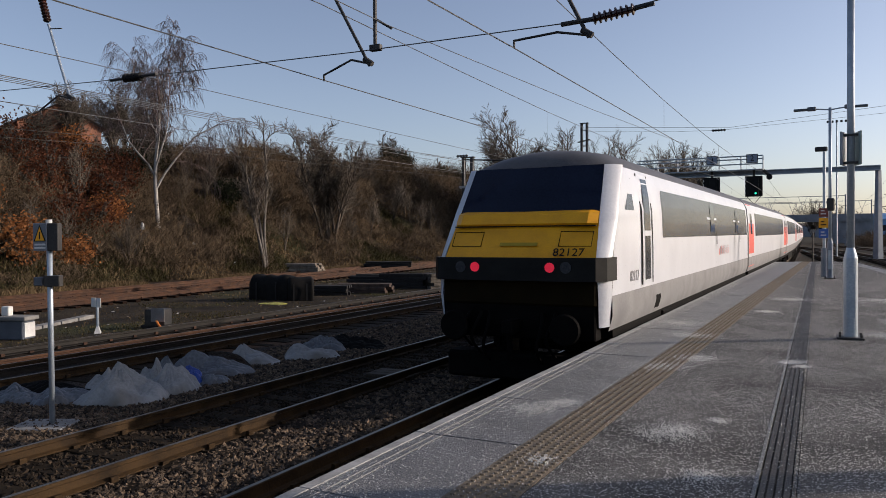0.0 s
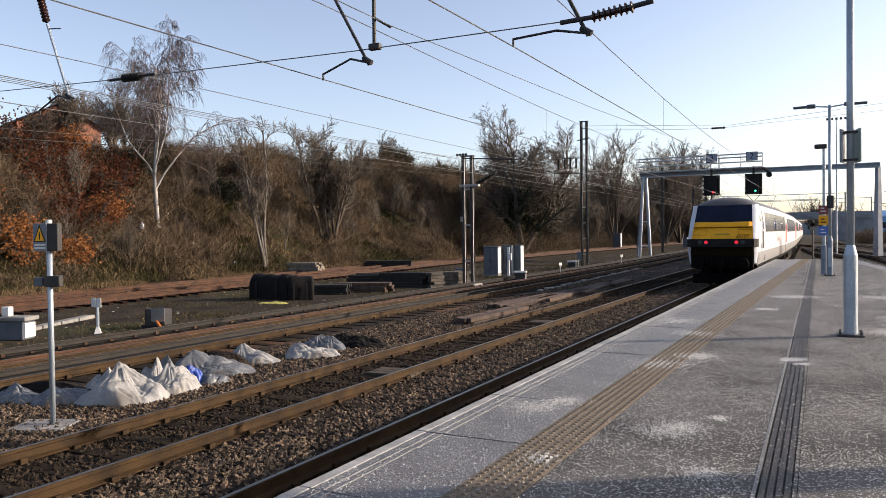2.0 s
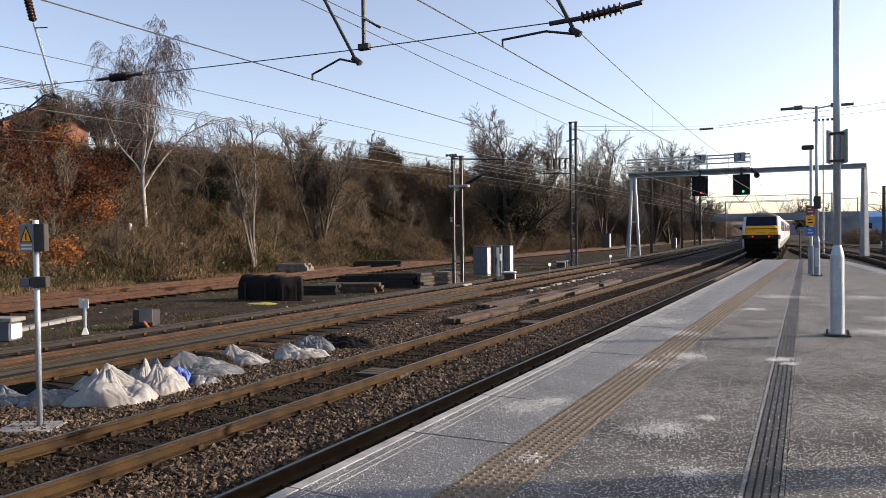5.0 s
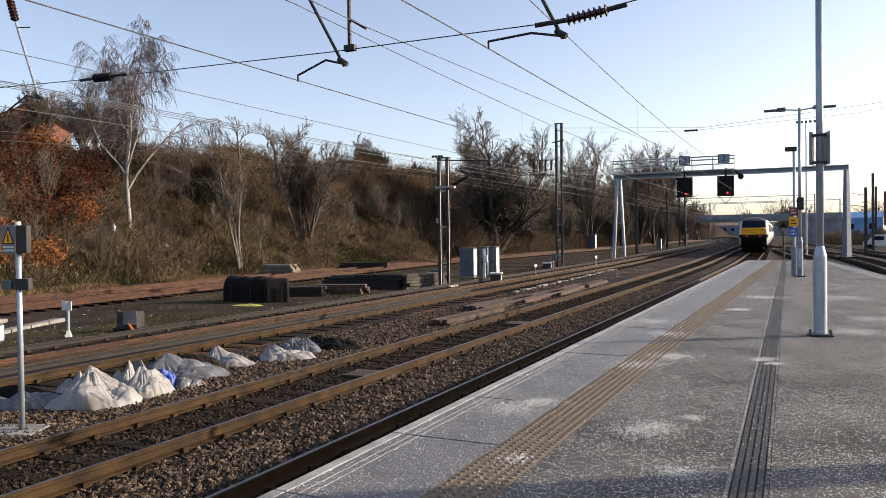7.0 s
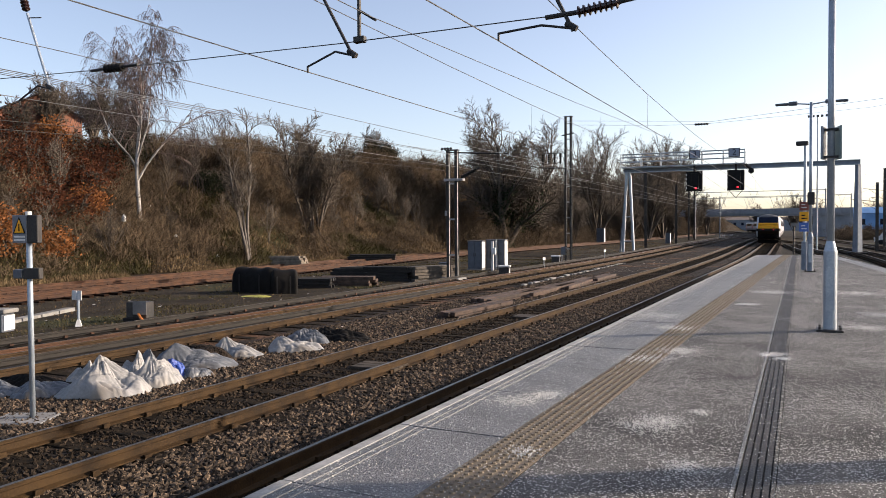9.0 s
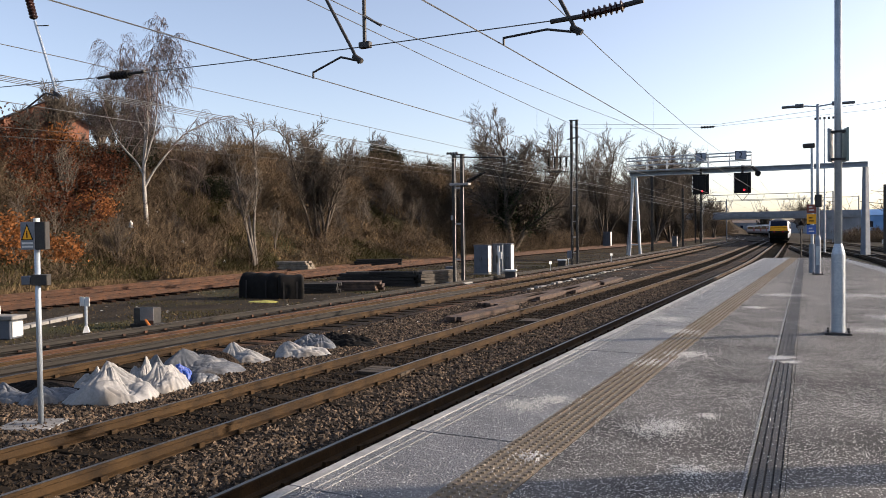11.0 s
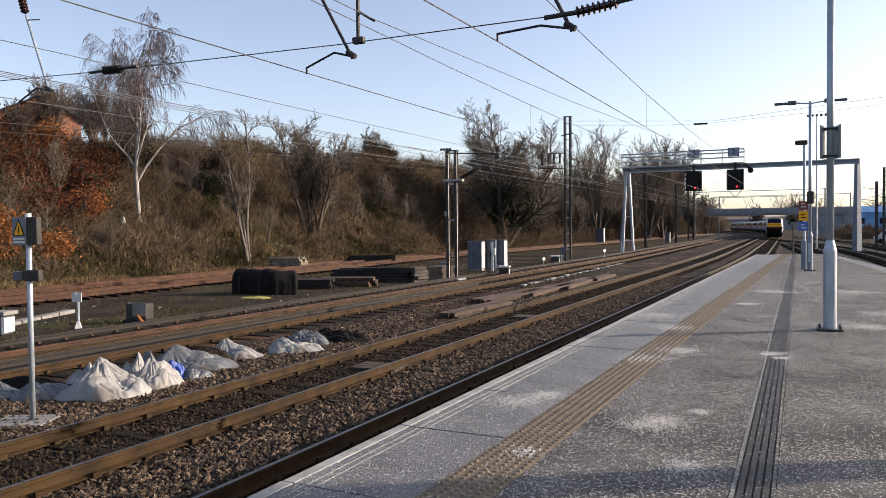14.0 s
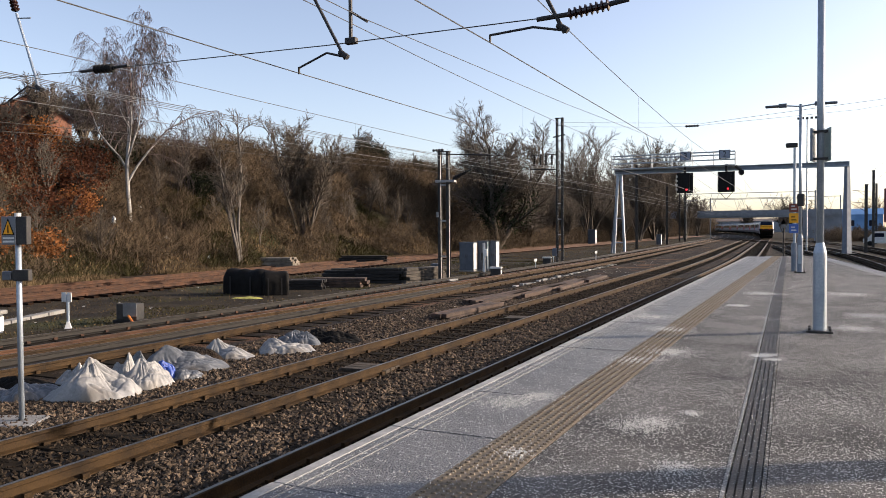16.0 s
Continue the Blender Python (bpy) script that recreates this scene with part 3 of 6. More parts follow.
def build_driving_van():
    ob = thing("driving_van", "white driving trailer with yellow nose and dark roof", "train car")
    n = 18.9
    rake = lambda z: 0.10 + (max(0.0, z - 2.05)) * 0.66 + max(0.0, 1.5 - z) * 0.12
    coach_shell(ob, 0.2, n, lambda z: rake(z) + 0.30)
    # roof with a rounded dome over the windscreen
    bm = bmesh.new()
    rows = []
    for y, k in ((1.02, 0.0), (1.12, 0.30), (1.35, 0.62), (1.75, 0.86), (2.4, 0.98), (3.2, 1.0), (n, 1.0)):
        prof = [(x, 3.46 + (z - 3.46) * k) for x, z in ROOF] + [(-x, 3.46 + (z - 3.46) * k) for x, z in ROOF[-2::-1]]
        rows.append([bm.verts.new((x, y + (0.28 * (abs(x) / 1.22) ** 3 if y < 2 else 0), z)) for x, z in prof])
    for r0, r1 in zip(rows, rows[1:]):
        for i in range(len(r0) - 1):
            bm.faces.new((r0[i], r1[i], r1[i + 1], r0[i + 1])[::-1])
    part("roof", bm, TRAINROOF, ob, "dark grey rounded roof", smooth=True)
    # raked face between corner pillars
    def face(name, z0, z1, w0, w1, mat_, out=0.0, label="", bow=0.06):
        bm = bmesh.new()
        rows = []
        for i in range(3):
            z = z0 + (z1 - z0) * i / 2
            w = w0 + (w1 - w0) * i / 2
            rows.append([bm.verts.new((w * u, rake(z) - out + bow * u * u, z)) for u in (-1, -0.5, 0, 0.5, 1)])
        for r0, r1 in zip(rows, rows[1:]):
            for i in range(4):
                bm.faces.new((r0[i], r0[i + 1], r1[i + 1], r1[i]))
        return part(name, bm, mat_, ob, label, smooth=True)

    face("nose_panel", 2.02, 2.78, 1.21, 1.14, YELLOW, label="yellow warning nose panel")
    face("windscreen", 2.70, 3.47, 1.14, 1.08, DARKGLASS, 0.006, "dark tinted raked windscreen")
    for s in (-1, 1):
        corner = bmesh.new()
        rows = []
        for z, w in ((1.05, 1.23), (1.5, 1.24), (2.05, 1.21), (2.75, 1.14), (3.25, 1.10), (3.47, 1.08)):
            rows.append([corner.verts.new(p) for p in ((s * w, rake(z) + 0.055, z), (s * (w * 0.42 + side_x(z) * 0.58), rake(z) + 0.12, z), (s * side_x(z), rake(z) + 0.305, z))])
        for r0, r1 in zip(rows, rows[1:]):
            for i in range(2):
                f = (r0[i], r0[i + 1], r1[i + 1], r1[i])
                corner.faces.new(f if s > 0 else f[::-1])
        part("corner_pillar", corner, TRAINWHITE, ob, "white corner pillar", smooth=True)
    ledge = bmesh.new()
    prof = [(0.0, 2.53), (-0.05, 2.56), (-0.05, 2.72), (0.05, 2.76)]
    rows = []
    for u in (-1.15, -1.02, 1.02, 1.15):
        e = 0.10 if abs(u) > 1.1 else 0.0
        rows.append([ledge.verts.new((u, rake(z) + dy - 0.03 + e, z)) for dy, z in prof])
    for r0, r1 in zip(rows, rows[1:]):
        for i in range(3):
            ledge.faces.new((r0[i], r1[i], r1[i + 1], r0[i + 1]))
    part("ledge", ledge, YELLOW, ob, "yellow ledge below the windscreen")
    gap = B(-1.14, 1.14, rake(2.5) - 0.012, rake(2.5) + 0.05, 2.515, 2.532)
    part("ledge_gap", gap, BLACK, ob)
    band = bmesh.new()
    pts = [(-1.39, 0.62), (-1.37, 0.16), (-1.25, -0.01), (-0.7, -0.06), (0.7, -0.06), (1.25, -0.01), (1.37, 0.16), (1.39, 0.62)]
    for (a, c), (b, d) in zip(pts, pts[1:]):
        vs = [band.verts.new(p) for p in ((a, c, 1.72), (b, d, 1.72), (b, d, 2.06), (a, c, 2.06))]
        band.faces.new(vs)
        vs = [band.verts.new(p) for p in ((a, c, 2.06), (b, d, 2.06), (b * 0.95, d + 0.12, 2.06), (a * 0.95, c + 0.12, 2.06))]
        band.faces.new(vs)
        vs = [band.verts.new(p) for p in ((b, d, 1.72), (a, c, 1.72), (a * 0.95, c + 0.12, 1.72), (b * 0.95, d + 0.12, 1.72))]
        band.faces.new(vs)
    bd = part("light_band", band, BLACK, ob, "black band that holds the lamps")
    for s in (-1, 1):
        part("tail_light", R((s * 0.59, -0.075, 1.92), (s * 0.59, -0.05, 1.92), 0.072, n=16), RED_LIGHT, bd, "lit red tail light")
        part("headlight", R((s * 0.83, -0.065, 1.92), (s * 0.83, -0.04, 1.92), 0.085, n=16), LAMPGLASS, bd, "unlit round headlight")
    # panel hatches and grille on the yellow nose
    for s in (-1, 1):
        hatch = bmesh.new()
        m = Matrix.Translation((s * 0.87, rake(2.33) - 0.012 + 0.03, 2.33)) @ pose(0, 0, 0, -33.4)
        for a in ((-0.25, 0.25, 0.125, 0.133), (-0.25, 0.25, -0.133, -0.125), (-0.25, -0.242, -0.13, 0.13), (0.242, 0.25, -0.13, 0.13)):
            box(hatch, a[0], a[1], -0.004, 0.002, a[2], a[3], m=m)
        part("hatch_outline", hatch, TRAINBLACK, ob)
    part("grille", B(-0.3, 0.3, -0.005, 0.004, -0.03, 0.03, m=Matrix.Translation((0, rake(2.25) - 0.008, 2.25)) @ pose(0, 0, 0, -33.4)), mat("nose_grille", (0.3, 0.2, 0.01), (0.4, 0.26, 0.015), 5), ob)
    text("number", "82127", 0.19, Matrix.Translation((0.80, rake(2.13) - 0.0, 2.13)) @ pose(0, 0, 0, 90 - 33.4, 0, 1.5), BLACK, ob)
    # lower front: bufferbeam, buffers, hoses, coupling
    # valance yellow taken nearly to black: the shade below the nose is in its colour
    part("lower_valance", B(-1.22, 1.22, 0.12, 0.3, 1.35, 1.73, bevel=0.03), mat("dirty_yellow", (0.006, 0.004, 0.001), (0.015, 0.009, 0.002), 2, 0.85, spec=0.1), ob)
    part("bufferbeam", B(-1.2, 1.2, 0.15, 0.45, 0.85, 1.36, bevel=0.02), TRAINBLACK, ob)
    for s in (-1, 1):
        b = part("buffer", R((s * 0.865, 0.2, 1.05), (s * 0.865, -0.22, 1.05), 0.10, n=12), TRAINBLACK, ob)
        part("buffer_head", R((s * 0.865, -0.22, 1.05), (s * 0.865, -0.26, 1.05), 0.23, 0.21, n=18), TRAINBLACK, b)
        for k in range(3):
            x = s * (0.42 + 0.17 * k)
            bend = [Vector((x + 0.04 * math.sin(a * 6 + k), 0.1 - 0.22 * math.sin(a * math.pi), 1.25 - 0.75 * a + 0.1 * k * a)) for a in (i / 8 for i in range(9))]
            V = [q + Vector((0.028 * math.cos(1.047 * c), 0.028 * math.sin(1.047 * c), 0)) for q in bend for c in range(6)]
            F = [(6 * i + c, 6 * i + (c + 1) % 6, 6 * i + 6 + (c + 1) % 6, 6 * i + 6 + c) for i in range(8) for c in range(6)]
            from_lists("brake_hose", V, F, TRAINBLACK, ob, smooth=True)
    hook = bmesh.new()
    box(hook, -0.09, 0.09, -0.25, 0.3, 0.95, 1.15, bevel=0.02)
    rod(hook, (0, -0.2, 1.0), (0, -0.1, 0.55), 0.05)
    part("coupling", hook, TRAINBLACK, ob)
    part("snowplough", B(-1.15, 1.15, 0.1, 0.5, 0.22, 0.62, bevel=0.04), TRAINBLACK, ob)
    # sides
    for s in (-1, 1):
        part("window_band", side_panel(4.0, 18.6, 2.32, 3.19, 0.006, s), SIDEGLASS, ob, "dark grey glazed band along the side")
        q = bmesh.new()
        vs = [q.verts.new((s * (side_x(z) + 0.008), y, z)) for y, z in ((1.22, 2.77), (1.80, 2.77), (1.76, 3.30))]
        q.faces.new(vs if s > 0 else vs[::-1])
        part("cab_side_window", q, SIDEGLASS, ob, "raked cab quarter light")
        d = part("cab_door", side_panel(2.36, 3.02, 1.55, 3.40, 0.010, s), TRAINWHITE, ob)
        part("door_window", side_panel(2.48, 2.92, 2.45, 3.32, 0.016, s), DARKGLASS, d)
        part("door_seal", side_panel(2.24, 2.32, 1.55, 3.40, 0.012, s), TRAINBLACK, d)
        part("door_seal", side_panel(3.06, 3.12, 1.55, 3.40, 0.012, s), TRAINBLACK, d)
        part("door_kick_panel", side_panel(2.50, 2.90, 1.62, 2.36, 0.016, s), SIDEGLASS, d)
        for y in (9.5, 14.8):
            ld = part("luggage_door", side_panel(y, y + 1.6, 1.52, 3.40, 0.003, s), TRAINWHITE, ob)
            part("door_window", side_panel(y + 0.5, y + 1.15, 2.42, 3.12, 0.014, s), DARKGLASS, ld)
            part("door_handle", side_panel(y + 1.45, y + 1.55, 2.1, 2.4, 0.02, s), TRAINBLACK, ld)
        for k in range(9):
            part("lettering_bar", side_panel(11.5 + 0.23 * k, 11.58 + 0.23 * k, 1.80, 1.80 + (0.24 if k % 3 else 0.17), 0.006, s), GREYSACK if k % 2 else TRAINRED, ob)
        part("step_box", B(s * 1.2, s * 1.34, 4.2, 5.0, 0.62, 0.95, bevel=0.02), TRAINBLACK, ob)
        part("equipment_box", B(s * 0.8, s * 1.25, 7.4, 11.4, 0.42, 0.9, bevel=0.03), TRAINBLACK, ob)
        part("jumper_recess", side_panel(3.4, 3.8, 1.06, 1.3, 0.006, s), TRAINBLACK, ob)
    text("number", "82127", 0.24, Matrix.Translation((1.383, 1.75, 1.72)) @ pose(0, 0, 0, 90, 0, 90), TRAINGREY, ob)
    for y in (3.7, 15.2):
        bogie(ob, y)
    return ob


def build_coach():
    ob = thing("passenger_coach", "white passenger coach with dark window band and red doors", "train car", "coaches of the train")
    n = 22.6
    coach_shell(ob, 0.0, n)
    bm = bmesh.new()
    rows = []
    for y in (0.0, n):
        prof = list(ROOF) + [(-x, z) for x, z in ROOF[-2::-1]]
        rows.append([bm.verts.new((x, y, z)) for x, z in prof])
    for i in range(len(rows[0]) - 1):
        bm.faces.new((rows[0][i], rows[0][i + 1], rows[1][i + 1], rows[1][i]))
    part("roof", bm, TRAINROOF, ob, "dark grey roof", smooth=True)
    for y in (0.15, n - 0.15):
        part("gangway", B(-0.55, 0.55, y - 0.5, y + 0.5, 1.05, 3.3, bevel=0.03), TRAINBLACK, ob, "black gangway bellows")
    for s in (-1, 1):
        part("window_band", side_panel(2.6, n - 2.6, 2.27, 3.15, 0.006, s), SIDEGLASS, ob, "dark grey glazed band along the side")
        for y in (0.15, n - 1.95):
            d = part("door", side_panel(y, y + 1.8, 1.15, 3.44, 0.008, s), TRAINRED, ob, "bright red slam door")
            part("door_window", side_panel(y + 0.6, y + 1.15, 2.35, 3.1, 0.014, s), DARKGLASS, d)
        part("equipment_box", B(s * 0.8, s * 1.25, 7.0, 15.5, 0.42, 0.9, bevel=0.03), TRAINBLACK, ob)
    for y in (3.3, n - 3.3):
        bogie(ob, y)
    return ob


driving_van = build_driving_van()
coach = build_coach()
coaches = [coach] + [copy_thing(coach, pose(0, 0, 0)) for _ in range(7)]

# tail of the train along the line, in metres, at seconds
RUN = ((0.0, 10.54), (0.5, 16.0), (1.0, 21.9), (1.5, 27.7), (2.0, 33.15), (2.5, 38.3), (3.0, 43.4), (3.5, 48.5), (4.0, 53.7), (5.0, 64.0), (6.0, 74.0), (6.5, 79.0), (7.0, 83.8), (8.0, 93.4), (9.0, 103.0), (10.0, 112.6), (11.5, 127.0), (13.0, 141.2), (14.5, 155.0), (16.0, 168.0))


def motions():
    gap = 0.35
    for i, car in enumerate([driving_van] + coaches):
        off = 0.0 if i == 0 else 18.9 + gap + (i - 1) * (22.6 + gap)
        size = 18.9 if i == 0 else 22.6
        rows = []
        for t, y in RUN:
            y0, y1 = y + off, y + off + size
            x0, x1 = station(y0), station(y1)
            rows.append((t, pose(x0, y0, 0, 0, 0, math.degrees(math.atan2(x0 - x1, y1 - y0)))))
        walk(car, rows)
    for head, rows in SHUTTERS:
        walk(head, rows)


SHUTTERS = []


# ---------------------------------------------------------------- overhead line
SPAN_Y = 10.5


def wire(name, pts, r, label, category="overhead wire", group="overhead wires", material=None, parent=None):
    """One continuous round wire through the points."""
    ring = [(r * math.cos(2 * math.pi * k / 5), r * math.sin(2 * math.pi * k / 5)) for k in range(5)]
    ob = sweep(name, ring, pts, material or CABLE, parent)
    if parent is None:
        tagged(ob, label, category, group)
    return ob


def line_over(x, ys, z_contact=5.1, z_cat=6.45, sag=0.75, bend=True, droppers=True, stagger=0.15):
    """Contact wire and its sagging carrier with droppers over one track."""
    con, cat = [], []
    for i, (a, b) in enumerate(zip(ys, ys[1:])):
        for k in range(8):
            u = k / 8
            y = a + (b - a) * u
            st = stagger * ((-1) ** i) * (1 - 2 * u)
            xx = x + st - (shift(y) if bend else 0)
            con.append((xx, y, z_contact))
            cat.append((xx, y, z_cat - sag * 4 * u * (1 - u)))
    w = thing("overhead_line", "grey contact wire hung from a sagging carrier", "overhead wire", "overhead wires")
    wire("contact_wire", con, 0.0095, "", parent=w)
    wire("carrier_wire", cat, 0.0085, "", parent=w)
    if droppers:
        for i in range(2, len(con), 2):
            if con[i][1] < 70 and i % 8:
                part("dropper", R(con[i], cat[i], 0.003, n=4), CABLE, w)


SPANS = [-34.0, SPAN_Y, 55.0, 102.0, 150.0, 198.0, 246.0]
line_over(T1 - 0.05, SPANS, 5.13, 6.43, 0.5, stagger=-0.1)
line_over(T2, SPANS, 5.02, 6.28, 0.35, stagger=0.08)
line_over(T3, SPANS, 5.37, 5.95, 0.08, stagger=0.1)
line_over(T4 - 0.1, SPANS, 5.28, 5.72, 0.1, droppers=False)
line_over(3.6, [-34.0, 20.0, 70.0, 118.0, 166.0], 5.2, 6.6, 0.8, droppers=False)
wire("spare_carrier", [(-6.5, -30, 6.3), (-6.33, 10.5, 5.72), (-6.1, 21, 5.86), (-6.0, 34, 6.27), (-6.0, 55, 6.95)], 0.0075, "grey overlap wire clamped to the drop post")
for off in (0.0, 0.22):
    wire("feeder_cable", [(-20 - off, y, z - off) for y, z in ((-12, 5.6), (0, 5.35), (13, 5.38), (17.7, 5.56), (28.9, 5.81), (40.4, 6.06), (52, 5.85), (61, 5.82), (85, 5.95), (110, 6.3))], 0.010, "pale double feeder cable", material=MAST)
for k in range(2):
    wire("return_wire", [(-18.5 - 0.7 * k, y, 6.36 + 0.2 * k + 0.0007 * (y - 24) ** 2 * (1 if y > 24 else 0.2)) for y in range(-20, 100, 6)], 0.009, "thin grey return wire", material=CABLE)


def insulator(parent, p, q, r, sheds=7, material=PORCELAIN, name="insulator"):
    """A turned body with sheds, as one closed skin."""
    p, q = Vector(p), Vector(q)
    d = (q - p)
    u = d.normalized().orthogonal().normalized()
    w = d.normalized().cross(u)
    prof = [(0.0, r * 0.4)]
    for i in range(sheds):
        a = (i + 0.5) / sheds
        prof += [(a - 0.30 / sheds, r * 0.5), (a - 0.12 / sheds, r), (a + 0.12 / sheds, r * 0.85), (a + 0.30 / sheds, r * 0.5)]
    prof.append((1.0, r * 0.4))
    V, F, n = [], [], 12
    for a, rad in prof:
        for k in range(n):
            t = 2 * math.pi * k / n
            V.append(p + d * a + (u * math.cos(t) + w * math.sin(t)) * rad)
    for i in range(len(prof) - 1):
        for k in range(n):
            j = (k + 1) % n
            F.append((i * n + k, i * n + j, (i + 1) * n + j, (i + 1) * n + k))
    return from_lists(name, V, F, material, parent, "ribbed insulator")


def cross_span(y, pts_low, ends):
    ob = thing("head_span", "steel cross-span wires with insulators above the tracks", "overhead span")
    prev = None
    for a, b in zip(pts_low, pts_low[1:]):
        part("span_wire", R((a[0], y, a[1]), (b[0], y, b[1]), 0.009, n=5), CABLE, ob)
    return ob


span = cross_span(SPAN_Y, [(-19.2, 5.72), (-12.5, 5.50), (-7.0, 5.39), (-3.3, 5.38), (-0.5, 5.72), (8.1, 7.0)], None)
insulator(span, (-12.38, SPAN_Y, 5.503), (-11.86, SPAN_Y, 5.492), 0.088, 5, TAR)
for a, b in ((-12.75, -12.38), (-11.86, -11.5)):
    part("span_clamp", R((a, SPAN_Y, 5.50), (b, SPAN_Y, 5.50), 0.03), DARKSTEEL, span)
insulator(span, (-3.05, SPAN_Y, 5.385), (-2.45, SPAN_Y, 5.45), 0.085, 8)
part("span_clamp", R((-3.5, SPAN_Y, 5.37), (-3.05, SPAN_Y, 5.385), 0.035), DARKSTEEL, span)
part("span_clamp", R((-2.45, SPAN_Y, 5.45), (-2.2, SPAN_Y, 5.48), 0.03), DARKSTEEL, span)
part("span_wire", R((-19.2, SPAN_Y, 9.6), (8.1, SPAN_Y, 9.6), 0.012, n=5), CABLE, span, "upper span wire")


def steady(x_top, z_top, x_low, z_low, tip_x, tip_z, tall=False, ins=False):
    """A hanging tube that holds a cranked registration arm."""
    ob = thing("registration_arm", "dark steel drop tube with cranked steady arm", "overhead fitting", "registration arms")
    y = SPAN_Y
    top = (x_top - (x_low - x_top) * 0.9, y, z_top + (z_top - z_low) * 0.9) if not ins else (x_top, y, z_top)
    part("drop_tube", R(top, (x_low, y, z_low), 0.028), DARKSTEEL if not ins else GALV, ob)
    part("clamp", R((x_low - 0.10, y, z_low + 0.12), (x_low + 0.05, y, z_low + 0.02), 0.045), DARKSTEEL, ob)
    k = ((tip_x + x_low) / 2 + 0.1, y, max(z_low, tip_z) + 0.13)
    arm = R((x_low, y, z_low + 0.03), k, 0.018)
    rod(arm, k, (tip_x, y, tip_z + 0.10), 0.018)
    rod(arm, (tip_x, y, tip_z + 0.11), (tip_x, y, tip_z), 0.018)
    part("steady_arm", arm, DARKSTEEL, ob)
    if ins:
        insulator(ob, (x_top - 0.26, y, z_top + 0.75), (x_top - 0.02, y, z_top + 0.05), 0.085, 10)
        part("bracket", R((x_top + 0.05, y, z_top - 0.1), (x_top + 0.42, y, z_top - 0.14), 0.012), DARKSTEEL, ob)
    return ob


steady(-7.40, 6.35, -6.72, 5.14, -7.62, 4.98)
steady(-3.58, 6.10, -3.10, 5.14, -4.22, 5.13)
steady(-14.6, 6.85, -13.94, 5.22, -14.9, 5.0, ins=True)
post = thing("drop_post", "vertical steel drop post with wire clamps", "overhead fitting")
part("drop_tube", R((-6.61, SPAN_Y, 9.6), (-6.61, SPAN_Y, 5.36), 0.032), DARKSTEEL, post)
part("clamp", B(-6.70, -6.50, SPAN_Y - 0.05, SPAN_Y + 0.05, 5.36, 5.46, bevel=0.01), DARKSTEEL, post)
part("clamp", R((-6.6, SPAN_Y, 5.87), (-6.3, SPAN_Y, 5.68), 0.02), DARKSTEEL, post)

far_span = cross_span(55.0, [(-16.6, 9.9), (-10.0, 9.45), (-7.1, 9.35), (2.8, 9.75), (8.0, 10.4)], None)
insulator(far_span, (-7.7, 55.0, 9.36), (-6.8, 55.0, 9.35), 0.10, 5, TAR)
part("span_wire", R((-16.6, 55.0, 10.2), (-6.5, 55.0, 9.5), 0.011, n=5), CABLE, far_span)
part("span_wire", R((-6.5, 55.0, 9.5), (8.0, 55.0, 10.6), 0.011, n=5), CABLE, far_span)


def lattice_mast(x, y, top, width, label, post_mat, first=1.25, step=1.78):
    """Two channel posts, toes outward, joined by pale batten plates."""
    ob = thing("catenary_mast", label, "mast", "line masts", at=pose(x, y, -0.25))
    h = top + 0.25
    for s in (-1, 1):
        p = bmesh.new()
        a = s * width / 2
        box(p, a - 0.075, a + 0.075, -0.1, -0.085, 0, h)
        box(p, a - 0.075, a + 0.075, 0.085, 0.1, 0, h)
        post = part("mast_post", p, post_mat, ob)
        # the web's pale colour stands in for sun on its face
        part("post_web", B(a + 0.020, a + 0.036, -0.0845, 0.0845, 0, h), MASTWEB, post, "web coloured pale as if sunlit")
    z = first
    while z < h - 0.3:
        part("batten_plate", B(-width / 2 + 0.072, width / 2 - 0.077, -0.108, -0.098, z, z + 0.085), MASTWEB, ob)
        z += step
    part("cap_plate", B(-width / 2 - 0.12, width / 2 + 0.12, -0.12, 0.12, h + 0.001, h + 0.05), post_mat, ob)
    part("footing", B(-width * 1.15, width * 1.15, -0.5, 0.5, -0.25, 0.16, bevel=0.03), CONCRETE, ob)
    return ob


m1 = lattice_mast(-16.46, 34.7, 6.24, 0.46, "twin-post steel mast beside the equipment cabinets", MAST)
part("cross_arm", B(-0.42, 0.62, -0.14, 0.14, 4.98, 5.10, bevel=0.01), MASTWEB, m1, "pale cross arm")
part("junction_box", B(-0.36, -0.24, -0.17, -0.1, 3.25, 3.5, bevel=0.01), MASTWEB, m1)
for k in range(4):
    part("pulley", R((-0.55 + 0.16 * k, -0.05, 6.6), (-0.55 + 0.16 * k, 0.0, 6.6), 0.07, n=10), DARKSTEEL, m1)
part("top_arm", R((-0.3, 0, 6.42), (3.0, 0, 6.2), 0.035), DARKSTEEL, m1)
part("strut", R((0.2, 0, 4.9), (1.5, 0, 5.6), 0.04), DARKSTEEL, m1)
insulator(m1, (0.5, 0, 5.15), (1.3, 0, 5.5), 0.12, 6, TAR)
m2 = lattice_mast(-16.62, 55.0, 10.5, 0.40, "tall dark twin-post mast carrying span wires", MAST, 1.0, 1.15)
part("cantilever", R((-0.2, 0, 7.0), (-2.3, 0, 7.1), 0.04), DARKSTEEL, m2)
for k in range(4):
    insulator(m2, (-0.6 - 0.45 * k, 0, 7.35), (-0.6 - 0.45 * k, 0, 8.1), 0.11, 5, TAR)
part("upper_bar", R((-0.2, 0, 8.12), (-2.2, 0, 8.14), 0.03), DARKSTEEL, m2)
part("top_arm", R((-0.5, 0, 9.4), (0.4, 0, 9.55), 0.05), DARKSTEEL, m2)
